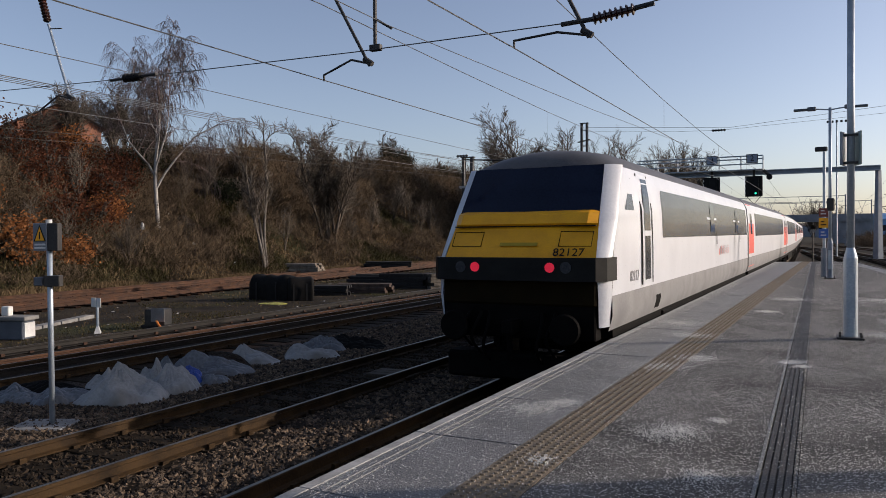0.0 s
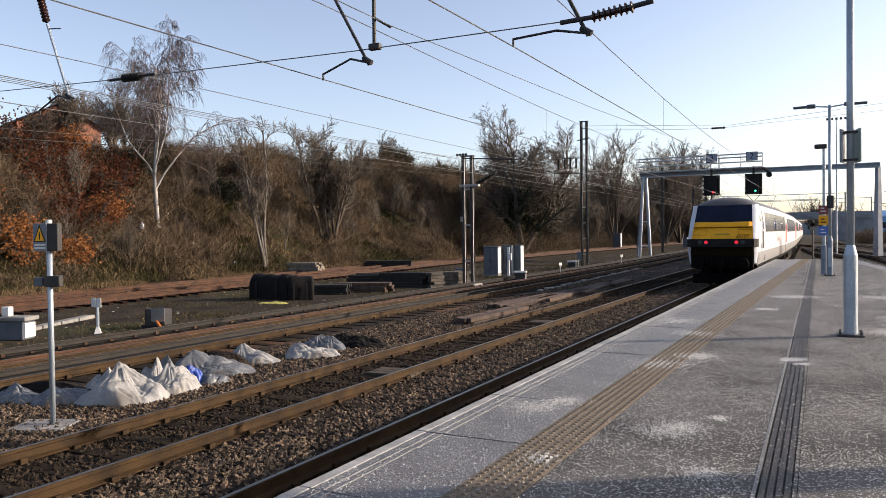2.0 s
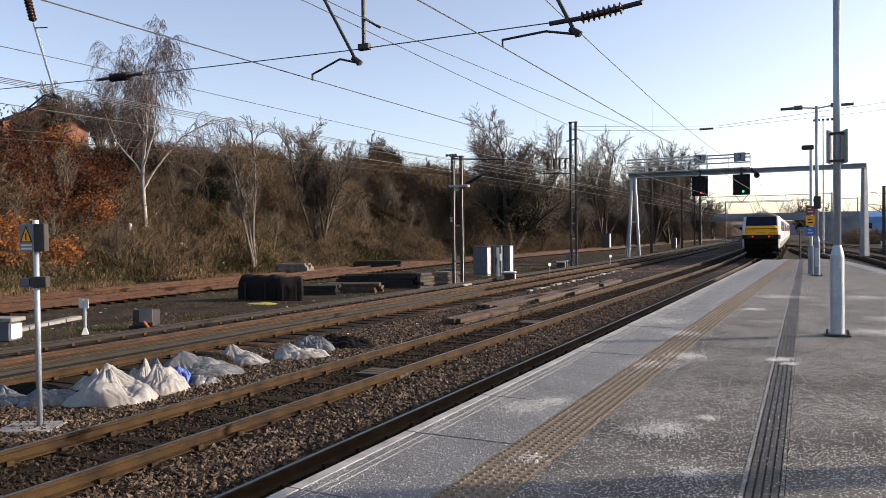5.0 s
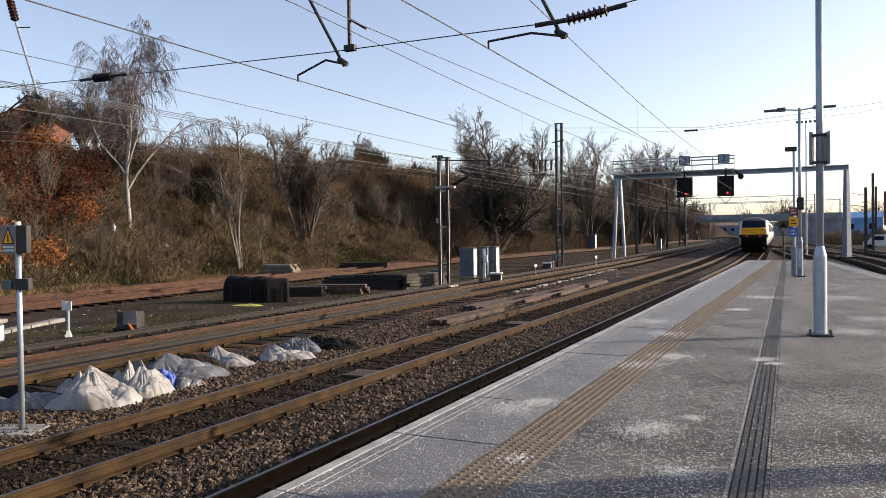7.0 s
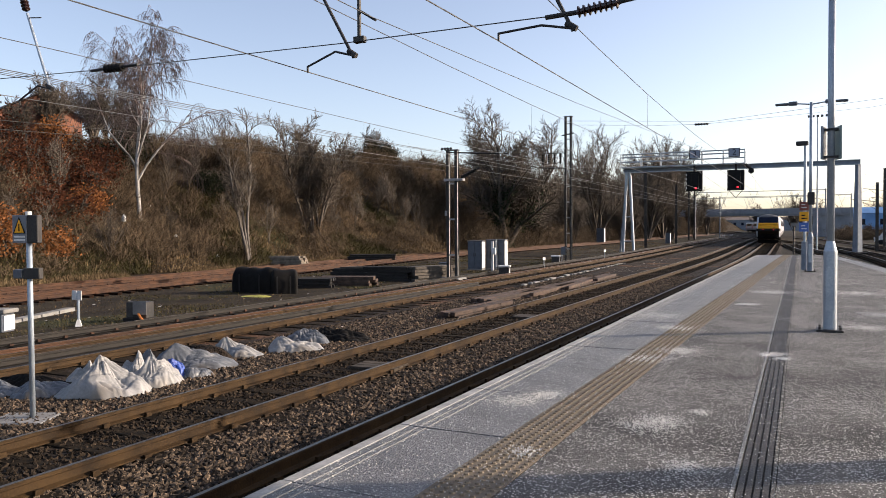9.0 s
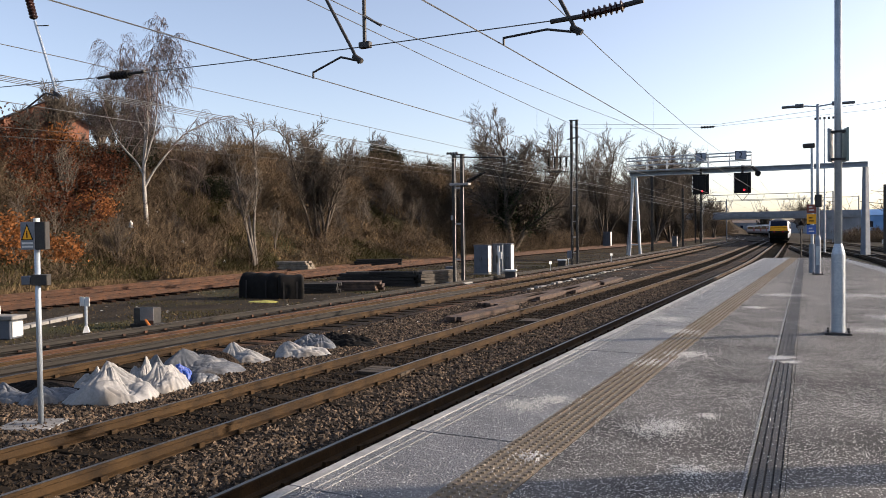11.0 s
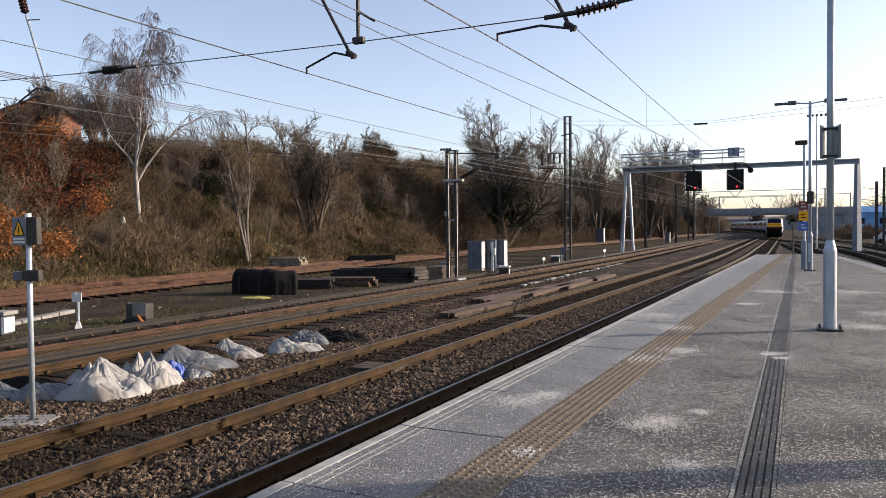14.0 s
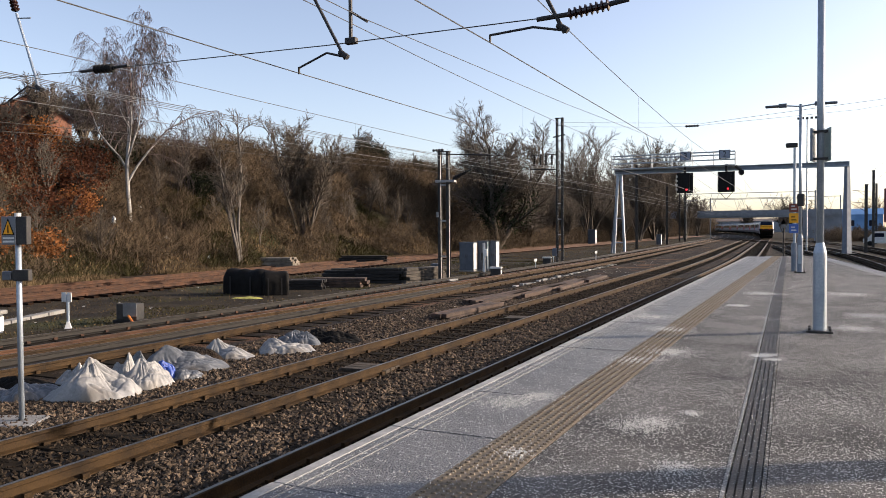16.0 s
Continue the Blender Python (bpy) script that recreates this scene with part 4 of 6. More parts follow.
part("switch_box", B(-0.55, -0.2, -0.2, 0.15, 0.6, 1.2, bevel=0.02), CABGREY, m2)
for x, y, top in ((-19.0, 95, 10.3), (-19.6, 121, 9.0), (-21.0, 150, 10.2), (-22.3, 152, 9.6), (-19.5, 10.5, 10.0), (8.1, 10.35, 10.0), (8.0, 55, 10.8), (6.9, 104, 9.3), (5.2, 88, 6.9), (1.6, 130, 9.0), (-1.5, 165, 8.5), (9.0, 130, 9.0)):
    ob = thing("line_mast", "dark steel mast of the overhead line", "mast", "line masts", at=pose(x, y, -0.25))
    p = bmesh.new()
    box(p, -0.14, 0.14, -0.14, -0.12, 0, top)
    box(p, -0.14, 0.14, 0.12, 0.14, 0, top)
    box(p, -0.02, 0.02, -0.12, 0.12, 0, top)
    part("mast_post", p, MAST, ob)
    if y > 60:
        arm = R((0, 0, top * 0.72), (2.2 if x < 0 else -2.2, 0, top * 0.72 + 0.3), 0.03)
        rod(arm, (0, 0, top * 0.6), (1.6 if x < 0 else -1.6, 0, top * 0.72 + 0.2), 0.025)
        part("cantilever", arm, DARKSTEEL, ob)
# portal beams and cantilevers seen down the line
for y, x0, x1, z in ((150.0, -21.0, 1.0, 8.6), (165.0, -23.0, -1.4, 8.0), (182.0, -20.0, 6.0, 8.8)):
    ob = thing("line_portal", "distant steel portal carrying the overhead wires", "overhead span", "line portals")
    # portal steel takes the pale bridge grey to imitate distance haze
    part("beam", B(x0, x1, y - 0.08, y + 0.08, z, z + 0.1), BRIDGE, ob)
    for x in np.linspace(x0 + 1, x1 - 1, 5):
        part("drop_arm", R((x, y, z), (x - 0.9, y, z - 2.2), 0.03), BRIDGE, ob)
        part("drop_arm", R((x - 1.4, y, z), (x - 0.5, y, z - 2.6), 0.03), BRIDGE, ob)
    for x in (x0, x1):
        part("leg", B(x - 0.11, x + 0.11, y - 0.11, y + 0.11, -0.3, z + 0.25), BRIDGE, ob)

# ---------------------------------------------------------------- signal gantry
GY = 79.4


def build_gantry():
    ob = thing("signal_gantry", "grey steel signal gantry with walkway across the tracks", "gantry")
    beam = part("beam", B(-18.1, 3.33, GY - 0.12, GY + 0.12, 7.97, 8.30), BLUEGREY, ob, "blue-grey beam")
    for z in (7.90, 8.303):
        part("flange", B(-18.1, 3.33, GY - 0.27, GY + 0.27, z, z + 0.066), GALV, beam, "pale steel flange")
    part("walkway", B(-18.2, -6.4, GY - 0.95, GY - 0.3, 8.36, 8.44), GALV, ob)
    for y in (GY - 0.93, GY - 0.32):
        for z in (8.95, 9.42, 9.72):
            part("handrail", R((-18.2, y, z), (-6.4, y, z), 0.035), GALV, ob)
        for i in range(7):
            x = -18.2 + 11.8 * i / 6
            part("stanchion", R((x, y, 8.44), (x, y, 9.72), 0.035), GALV, ob)
    for s in (-1, 1):
        leg = R((-17.65 + s * 0.55, GY, -0.3), (-17.65 + s * 0.15, GY, 7.95), 0.15)
        part("leg", leg, GALV, ob, "pale inclined leg")
    part("leg", R((-17.65 - 1.0, GY + 0.8, -0.3), (-17.75, GY, 7.95), 0.10), BLUEGREY, ob)
    for z, w in ((3.4, 0.38), (0.9, 0.5)):
        part("brace", R((-17.65 - w, GY, z), (-17.65 + w, GY, z), 0.06), GALV, ob)
    part("column", rod(bmesh.new(), (3.15, GY, -0.4), (3.15, GY, 7.9), 0.42, 0.24, n=4), BLUEGREY, ob, "tapered grey column")
    part("footing", B(2.3, 4.0, GY - 0.8, GY + 0.8, -0.5, -0.05, bevel=0.05), TAR, ob)
    for x, n in ((-7.33, "2"), (-10.96, "3")):
        sg = part("number_plate", B(x - 0.52, x + 0.52, GY - 1.02, GY - 0.98, 9.0, 9.85, bevel=0.015), DARKSTEEL, ob, "dark square identification board")
        part("board_face", B(x - 0.46, x + 0.46, GY - 1.03, GY - 1.021, 9.06, 9.79), mat("board_grey" + n, (0.20, 0.24, 0.30), (0.26, 0.30, 0.37), 3, 0.6), sg)
        text("digit", n, 0.75, Matrix.Translation((x, GY - 1.036, 9.43)) @ pose(0, 0, 0, 90), BLACK, sg)
    part("cable_loop", R((-6.4, GY - 0.5, 8.3), (-5.9, GY - 0.5, 7.9), 0.16), DARKSTEEL, ob)
    part("round_sign", R((-5.85, GY - 0.6, 7.65), (-5.85, GY - 0.55, 7.65), 0.27, n=20), BLACK, ob)
    return ob


build_gantry()


def build_signal(x, other):
    ob = thing("colour_light_signal", "black colour-light signal hung below the gantry", "railway signal", "signals on the gantry")
    part("backboard", B(x - 0.78, x + 0.78, GY - 0.62, GY - 0.58, 5.82, 7.80, bevel=0.02), BLACK, ob, "black backboard")
    part("hanger", B(x - 0.1, x + 0.1, GY - 0.6, GY - 0.3, 7.5, 8.5), DARKSTEEL, ob)
    part("lamp_case", B(x - 0.28, x + 0.45, GY - 0.80, GY - 0.62, 5.9, 7.6, bevel=0.03), BLACK, ob)
    cage = bmesh.new()
    rod(cage, (x - 0.6, GY - 0.6, 5.82), (x, GY - 0.6, 5.1), 0.03)
    rod(cage, (x + 0.6, GY - 0.6, 5.82), (x, GY - 0.6, 5.1), 0.03)
    part("foot_bracket", cage, DARKSTEEL, ob)
    for k in range(4):
        part("edge_tab", B(x - 0.80, x - 0.72, GY - 0.66, GY - 0.62, 6.1 + 0.42 * k, 6.3 + 0.42 * k), WHITEPAINT, ob)
    hood = R((x + 0.2, GY - 0.80, 6.12), (x + 0.2, GY - 1.0, 6.12), 0.24, n=16)
    part("lens_hood", hood, BLACK, ob)
    # one lens carrier swings its red or its green glass into the opening
    m = pose(x + 0.2, GY - 1.01, 6.12)
    carrier = part("lens_carrier", R((0, 0.012, 0), (0, 0.004, 0), 0.10, n=16), BLACK, ob)
    carrier.matrix_basis = m
    part("red_lens", R((0, -0.002, 0), (0, -0.03, 0), 0.10, n=16), SIG_RED, carrier, "lit red lens")
    if other:
        part("green_lens", R((0, 0.03, 0), (0, 0.058, 0), 0.10, n=16), SIG_GREEN, carrier, "lit green lens")
        g, h = 6.66, 6.76
        SHUTTERS.append((carrier, [(0.0, m @ pose(0, 0, 0, 0, 0, 180)), (g, m @ pose(0, 0, 0, 0, 0, 180)), (g + 0.04, m @ pose(0, 0, 0, 0, 0, 120)), (g + 0.07, m @ pose(0, 0, 0, 0, 0, 50)), (h + 0.04, m), (16.0, m)]))
    return ob


build_signal(-7.22, True)
build_signal(-11.05, False)

# ---------------------------------------------------------------- platform furniture
def build_lamp(x, y, near):
    ob = thing("lamp_post", "galvanised platform lamp post with two slim lanterns", "lamp post", "platform lamps", at=pose(x, y, TOP + 0.002))
    part("base_plate", B(-0.17, 0.17, -0.17, 0.17, 0.0, 0.03, bevel=0.006), DARKSTEEL, ob)
    for a in (-1, 1):
        for b in (-1, 1):
            part("bolt", R((a * 0.13, b * 0.13, 0.03), (a * 0.13, b * 0.13, 0.07), 0.018, n=6), DARKSTEEL, ob)
    low = bmesh.new()
    rod(low, (0, 0, 0.03), (0, 0, 1.12), 0.088, 0.088, n=24)
    rod(low, (0, 0, 1.12), (0, 0, 1.26), 0.088, 0.052, n=24)
    part("sleeve", low, BLUEGREY if not near else GALV, ob, "wider lower sleeve", smooth=False)
    part("column", R((0, 0, 1.2), (0, 0, 5.42), 0.050, 0.046, n=24), GALV, ob, smooth=True)
    part("door", B(-0.05, 0.05, -0.092, -0.086, 0.3, 0.9), GALV, ob)
    for s in (-1, 1):
        br = part("bracket", R((0, 0, 5.35), (s * 0.42, 0, 5.40), 0.022), GALV, ob)
        hd = bmesh.new()
        box(hd, s * 0.40, s * 0.66, -0.09, 0.09, 5.35, 5.47, bevel=0.02)
        box(hd, s * 0.66, s * 1.05, -0.11, 0.11, 5.37, 5.43, bevel=0.012)
        part("lantern", hd, CABGREY, ob, "slim grey lantern")
    if near:
        for s in (-1, 1):
            pn = B(-0.012, 0.012, -0.13, 0.13, 2.40, 2.86, bevel=0.004, m=pose(s * 0.092, 0, 0, 0, 0, s * 14))
            part("sign_panel", pn, BLUEGREY if s < 0 else mat("panel_green", (0.16, 0.22, 0.20), (0.25, 0.31, 0.29), 3, 0.5), ob, "small panel strapped to the post")
        part("strap", B(-0.09, 0.09, -0.06, 0.06, 2.42, 2.45), DARKSTEEL, ob)
        part("strap", B(-0.09, 0.09, -0.06, 0.06, 2.80, 2.83), DARKSTEEL, ob)
    else:
        part("loudspeaker", B(-0.09, 0.13, -0.1, 0.1, 2.15, 2.55, bevel=0.03), DARKSTEEL, ob)
    return ob


build_lamp(0.145, 12.03, True)
build_lamp(-0.25, 27.3, False)


def build_notice_pole():
    ob = thing("notice_pole", "grey pole with stacked red, yellow and blue notices", "sign post", at=pose(-0.43, 28.2, TOP + 0.002))
    part("pole", R((0, 0, 0), (0, 0, 4.15), 0.05, 0.045, n=14), GALV, ob)
    part("camera_head", B(-0.28, 0.1, -0.08, 0.08, 4.13, 4.28, bevel=0.03), DARKSTEEL, ob, "dark hooded head")
    part("sleeve", R((0, 0, 0), (0, 0, 0.95), 0.10, n=14), BLUEGREY, ob)
    for z, m, h in ((1.28, SIGNBLUE, 0.30), (1.62, YELLOW, 0.32), (1.98, mat("notice_brown", (0.16, 0.04, 0.03), (0.26, 0.08, 0.06), 5), 0.28)):
        p = part("notice", B(-0.16, 0.12, -0.075, -0.055, z, z + h, bevel=0.004), m, ob)
        for k in range(2):
            part("lettering_bar", B(-0.10, 0.06 - 0.05 * k, -0.079, -0.0755, z + 0.08 + 0.1 * k, z + 0.115 + 0.1 * k), BLACK if m is YELLOW else WHITEPAINT, p)
    return ob


build_notice_pole()

ob = thing("limit_post", "small triangular warning sign on a thin post", "sign post", at=pose(-1.65, 61, -0.27))
part("pole", R((0, 0, 0), (0, 0, 3.3), 0.05), DARKSTEEL, ob)
tri = bmesh.new()
tri.faces.new([tri.verts.new(p) for p in ((-0.19, -0.06, 2.9), (0.19, -0.06, 2.9), (0, -0.06, 3.25))])
bmesh.ops.solidify(tri, geom=tri.faces[:], thickness=0.02)
part("sign_plate", tri, WHITEPAINT, ob, "small pale triangular plate")
part("lower_plate", B(-0.17, 0.17, -0.08, -0.055, 2.62, 2.84, bevel=0.01), CONCRETE, ob)

ob = thing("floodlight_mast", "tall thin floodlight mast far down the line", "lamp post", at=pose(-0.2, 90, -0.27))
part("column", R((0, 0, 0), (0, 0, 14.2), 0.09, 0.06), GALV, ob)
for k in range(5):
    part("floodlight", B(-0.95 + 0.42 * k, -0.72 + 0.42 * k, -0.12, 0.12, 14.05, 14.27, bevel=0.02), DARKSTEEL, ob)

# bright clutter on the left post
def build_warning_post():
    ob = thing("warning_post", "steel post with yellow triangle warning sign and box", "sign post", at=pose(-9.67, 6.91, -0.19, 0, 0, 26))
    part("pole", R((0, 0, -0.1), (0, 0, 2.84), 0.037, n=14), GALV, ob, smooth=True)
    part("cap", R((0, 0, 2.78), (0, 0, 2.85), 0.042, n=14), WHITEPAINT, ob)
    pl = part("sign_plate", B(-0.19, 0.0, -0.065, -0.05, 2.42, 2.80, bevel=0.004), mat("sign_backing", (0.12, 0.135, 0.16), (0.18, 0.2, 0.225), 5, 0.6), ob, "grey sign plate")
    t = bmesh.new()
    t.faces.new([t.verts.new(p) for p in ((-0.18, -0.069, 2.55), (-0.01, -0.069, 2.55), (-0.095, -0.069, 2.78))])
    part("warning_triangle", t, BLACK, pl)
    t = bmesh.new()
    t.faces.new([t.verts.new(p) for p in ((-0.16, -0.072, 2.562), (-0.03, -0.072, 2.562), (-0.095, -0.072, 2.745))])
    part("triangle_face", t, YELLOW, pl)
    part("flash_mark", B(-0.103, -0.087, -0.0745, -0.073, 2.58, 2.68), BLACK, pl)
    for k in range(2):
        part("lettering_bar", B(-0.17, -0.02, -0.068, -0.0655, 2.45 + 0.045 * k, 2.475 + 0.045 * k), WHITEPAINT, pl)
    part("side_box", B(0.0, 0.15, -0.06, 0.06, 2.42, 2.80, bevel=0.008), DARKSTEEL, ob, "dark box behind the sign")
    part("clamp_box", B(-0.2, -0.08, -0.06, 0.05, 1.94, 2.06, bevel=0.008), CABGREY, ob)
    part("clamp_box", B(-0.06, 0.16, -0.06, 0.05, 1.93, 2.08, bevel=0.008), DARKSTEEL, ob)
    part("footing", B(-0.5, 0.3, -0.35, 0.3, -0.12, 0.03, bevel=0.03), CONCRETE, ob)


build_warning_post()


# ---------------------------------------------------------------- sacks
def sack(name, x, y, turn, sx, sy, bulge, peaks, material, label, seed, category="sack", group="sacks beside the track", folds=1.0, z=-0.19):
    """Slumped cloth: a low bulging heap, drawn up to gathered peaks (across, along, height) from which folds run down to a crumpled hem."""
    rng = random.Random(seed)
    rings, spokes = 44, 128
    V, F = [], []
    phase = [rng.uniform(0, 6.28) for _ in range(6)]
    for i in range(rings + 1):
        q = i / rings
        for k in range(spokes):
            a = 2 * math.pi * k / spokes
            ca, sa = math.cos(a), math.sin(a)
            hem = 1 + 0.11 * math.sin(2 * a + phase[0]) + 0.08 * math.sin(3 * a + phase[1]) + 0.10 * noise.noise((ca * 2.2 + seed, sa * 2.2, 0.3))
            u, v = ca * q * hem, sa * q * hem
            h = bulge * (1 - q ** 2.6) ** 0.55 * (1 + 0.5 * noise.noise((u * 1.7 + seed * 3, v * 1.7, 1.0)))
            for n, (cx, cy, ph) in enumerate(peaks):
                dx, dy = u - cx, v - cy
                d = math.sqrt(dx * dx + dy * dy + 0.006)
                b = math.atan2(dy, dx)
                side = 1 + 0.40 * math.sin(b * 2 + phase[2 + n % 4])
                tent = ph * 1.08 * math.exp(-((d / (0.40 * side)) ** 1.25))
                ridge = abs(noise.noise((math.cos(b) * 2.1 + seed * 5 + n, math.sin(b) * 2.1, d * 0.5)))
                fine = abs(noise.noise((math.cos(b) * 5.0 + seed * 7 + n, math.sin(b) * 5.0, d * 0.8)))
                run = min(1.0, d * 3.5) * math.exp(-d * 0.9)
                h += tent - folds * ph * (0.50 * math.exp(-ridge * 9) + 0.16 * math.exp(-fine * 12)) * run * 0.45
            swirl = 0.5 * noise.noise((u * 1.2 + seed, v * 1.2, 3.0))
            gully = abs(noise.noise((u * 1.6 + v * 0.8 + seed * 2 + swirl, v * 3.4 - u * 1.1 + swirl, 5.0)))
            tuck = abs(noise.noise((u * 4.2 + seed + swirl * 3, v * 2.2 + u + seed, 9.0)))
            edge = min(1.0, (1 - q) * 5)
            h -= folds * (0.055 * math.exp(-gully * 9) + 0.012 * math.exp(-tuck * 12)) * edge
            out = 1 + 0.05 * folds * (1 - 2 * abs(noise.noise((ca * 5 + seed, sa * 5, h * 3)))) * q
            V.append((u * sx * 0.90 * out, v * sy * 0.90 * out, 0.80 * max(0.0, h) * edge ** 0.35 - (0.02 if i == rings else 0.0)))
    for i in range(rings):
        for k in range(spokes):
            j = (k + 1) % spokes
            F.append((i * spokes + k, (i + 1) * spokes + k, (i + 1) * spokes + j, i * spokes + j))
    F.append(tuple(rings * spokes + k for k in range(spokes))[::-1])
    ob = from_lists(name, V, F, material, smooth=True)
    ob.matrix_basis = pose(x, y, z, 0, 0, turn)
    tagged(ob, label, category, group)
    return ob


sack("rubble_sack", -10.12, 8.46, 30, 0.72, 0.54, 0.30, ((-0.12, 0.1, 0.52), (0.5, 0.25, 0.16)), SACK, "large white woven sack drawn up to a peak", 1)
sack("rubble_sack", -11.0, 8.0, 20, 0.52, 0.42, 0.22, ((0.3, 0.1, 0.10),), GREYSACK, "grey slumped plastic sack on the ballast", 2)
sack("rubble_sack", -11.65, 7.75, 10, 0.50, 0.34, 0.18, ((-0.3, 0.2, 0.16),), GREYSACK, "grey slumped plastic sack with a folded end", 3)
sack("rubble_sack", -10.95, 8.75, 25, 0.36, 0.26, 0.20, ((0.35, 0.0, 0.30), (-0.25, 0.1, 0.20)), SACK, "small white sack with two upright corners", 15)
sack("rubble_sack", -10.45, 9.40, 40, 0.32, 0.30, 0.26, ((0.1, 0.1, 0.40), (-0.6, 0.3, 0.25)), SACK, "small upright white sack with a twisted top", 5)
sack("rubble_sack", -9.93, 9.32, 55, 0.44, 0.36, 0.30, ((-0.15, 0.15, 0.30), (0.5, 0.45, 0.20)), SACK, "white creased sack with sagging folds", 4)
sack("rubble_sack", -10.75, 9.95, 35, 0.36, 0.28, 0.18, ((0.0, 0.0, 0.44),), GREYSACK, "pale sack corner standing behind the others", 16)
sack("plastic_bundle", -10.12, 9.90, 50, 0.30, 0.22, 0.26, ((-0.2, 0.2, 0.18),), BLUESACK, "bright blue plastic bundle between white sacks", 6)
sack("rubble_sack", -9.86, 10.12, 60, 0.34, 0.24, 0.17, ((0.2, 0.2, 0.10),), GREYSACK, "flat grey-white sack beside blue plastic", 7)
sack("rubble_sack", -10.40, 10.75, 48, 0.78, 0.36, 0.22, ((-0.55, 0.1, 0.40), (0.2, -0.1, 0.14)), GREYSACK, "long grey sack with a folded white end", 8)
sack("rubble_sack", -10.66, 12.15, 30, 0.58, 0.40, 0.16, ((-0.45, 0.2, 0.34), (0.3, -0.1, 0.12)), SACK, "single white sack lying on brown ballast", 9)
sack("rubble_sack", -10.05, 13.25, 40, 0.66, 0.42, 0.18, ((-0.6, 0.1, 0.24), (0.45, -0.2, 0.12)), SACK, "flat torn white sack beside black sheeting", 10, folds=1.6)
sack("rubble_sack", -10.4, 14.15, 30, 0.55, 0.34, 0.20, ((-0.2, 0.3, 0.28), (0.4, 0.1, 0.2)), GREYSACK, "torn grey sack with ragged edges", 11, folds=1.7)
sack("black_sheeting", -10.0, 14.85, 25, 0.85, 0.42, 0.20, ((-0.4, 0.2, 0.24), (0.3, 0.0, 0.14)), BLACKSHEET, "crumpled black plastic sheeting on ballast", 12, "plastic sheet", folds=1.7)
sack("black_sheeting", -11.6, 8.25, 25, 0.95, 0.26, 0.20, ((-0.2, 0.0, 0.18),), BLACKSHEET, "crumpled black plastic sheeting on ballast", 13, "plastic sheet", folds=1.5)
sack("gravel_heap", -10.95, 11.45, 30, 0.75, 0.50, 0.34, (), BALLAST, "low heap of brown gravel beside the sacks", 17, "gravel heap", "", 0.6)
sack("yellow_rag", -19.75, 23.7, 20, 0.62, 0.30, 0.07, ((0.2, 0.0, 0.06),), YELLOWRAG, "crumpled yellow plastic on the grass", 18, "plastic sheet", "litter", 0.6, z=-0.26)


# ---------------------------------------------------------------- timber stacks and trackside things
def beam_stack(name, label, x, y, turn, length, across, layers, material, group, w=0.25, h=0.14, seed=0):
    rng = random.Random(seed)
    ob = thing(name, label, "timber stack", group, at=pose(x, y, -0.25, 0, 0, turn))
    for k in range(layers):
        for i in range(across - (k // 2)):
            m = pose(rng.uniform(-0.15, 0.15), (i - across / 2) * (w + 0.03) + rng.uniform(-0.03, 0.03), k * (h + 0.012), 0, 0, rng.uniform(-2.5, 2.5))
            part("beam", B(-length / 2, length / 2, -w / 2, w / 2, 0, h, bevel=0.012, m=m), material, ob)
    return ob


beam_stack("sleeper_stack", "stack of weathered grey sleepers tipped beside the mast", -17.95, 34.6, 66, 2.5, 5, 5, TIMBER, "timber stacks", seed=1)
beam_stack("sleeper_stack", "stack of black tarred sleepers under a pale board", -19.4, 33.3, 20, 2.2, 4, 5, TAR, "timber stacks", seed=2)
beam_stack("sleeper_stack", "low stack of dark tarred sleepers", -21.5, 33.4, 14, 1.9, 4, 4, TAR, "timber stacks", seed=3)
beam_stack("board_stack", "two pale boards laid across tarred sleepers", -21.2, 33.4, 10, 1.5, 2, 1, TIMBER, "timber stacks", w=0.22, h=0.08, seed=31).location.z = 0.36
def tarred_bundle(x, y, turn, length, depth, height, label, seed):
    """Black sheeting drawn tight over a pile of beams, with sagging top and two straps."""
    ob = thing("covered_bundle", label, "timber stack", "timber stacks", at=pose(x, y, -0.27, 0, 0, turn))
    n, V, F = 26, [], []
    outline = [(-0.5, 0.0), (-0.52, 0.45), (-0.47, 0.82), (-0.34, 0.97), (-0.1, 1.02), (0.15, 1.0), (0.38, 0.93), (0.49, 0.76), (0.52, 0.4), (0.5, 0.0)]
    for i in range(n + 1):
        u = i / n
        round_off = min(1.0, (min(u, 1 - u) * 9 + 0.25)) ** 0.5
        for k, (a, b) in enumerate(outline):
            w = 1 + 0.10 * noise.noise((u * length * 2.2 + seed, k * 0.45, 1.0))
            V.append(((u - 0.5) * length, a * depth * w * (0.8 + 0.2 * round_off), b * height * w * (0.72 + 0.28 * round_off)))
    m = len(outline)
    for i in range(n):
        for k in range(m - 1):
            F.append((i * m + k, i * m + k + 1, (i + 1) * m + k + 1, (i + 1) * m + k))
    F += [tuple(range(m))[::-1], tuple(n * m + k for k in range(m))]
    from_lists("cover", V, F, BLACKSHEET, ob, "tight black sheeting", smooth=True)
    for k in (-0.28, 0.22):
        part("strap", B(k * length - 0.03, k * length + 0.03, -0.56 * depth, -0.535 * depth, 0.0, 0.75 * height), TAR, ob)
    return ob


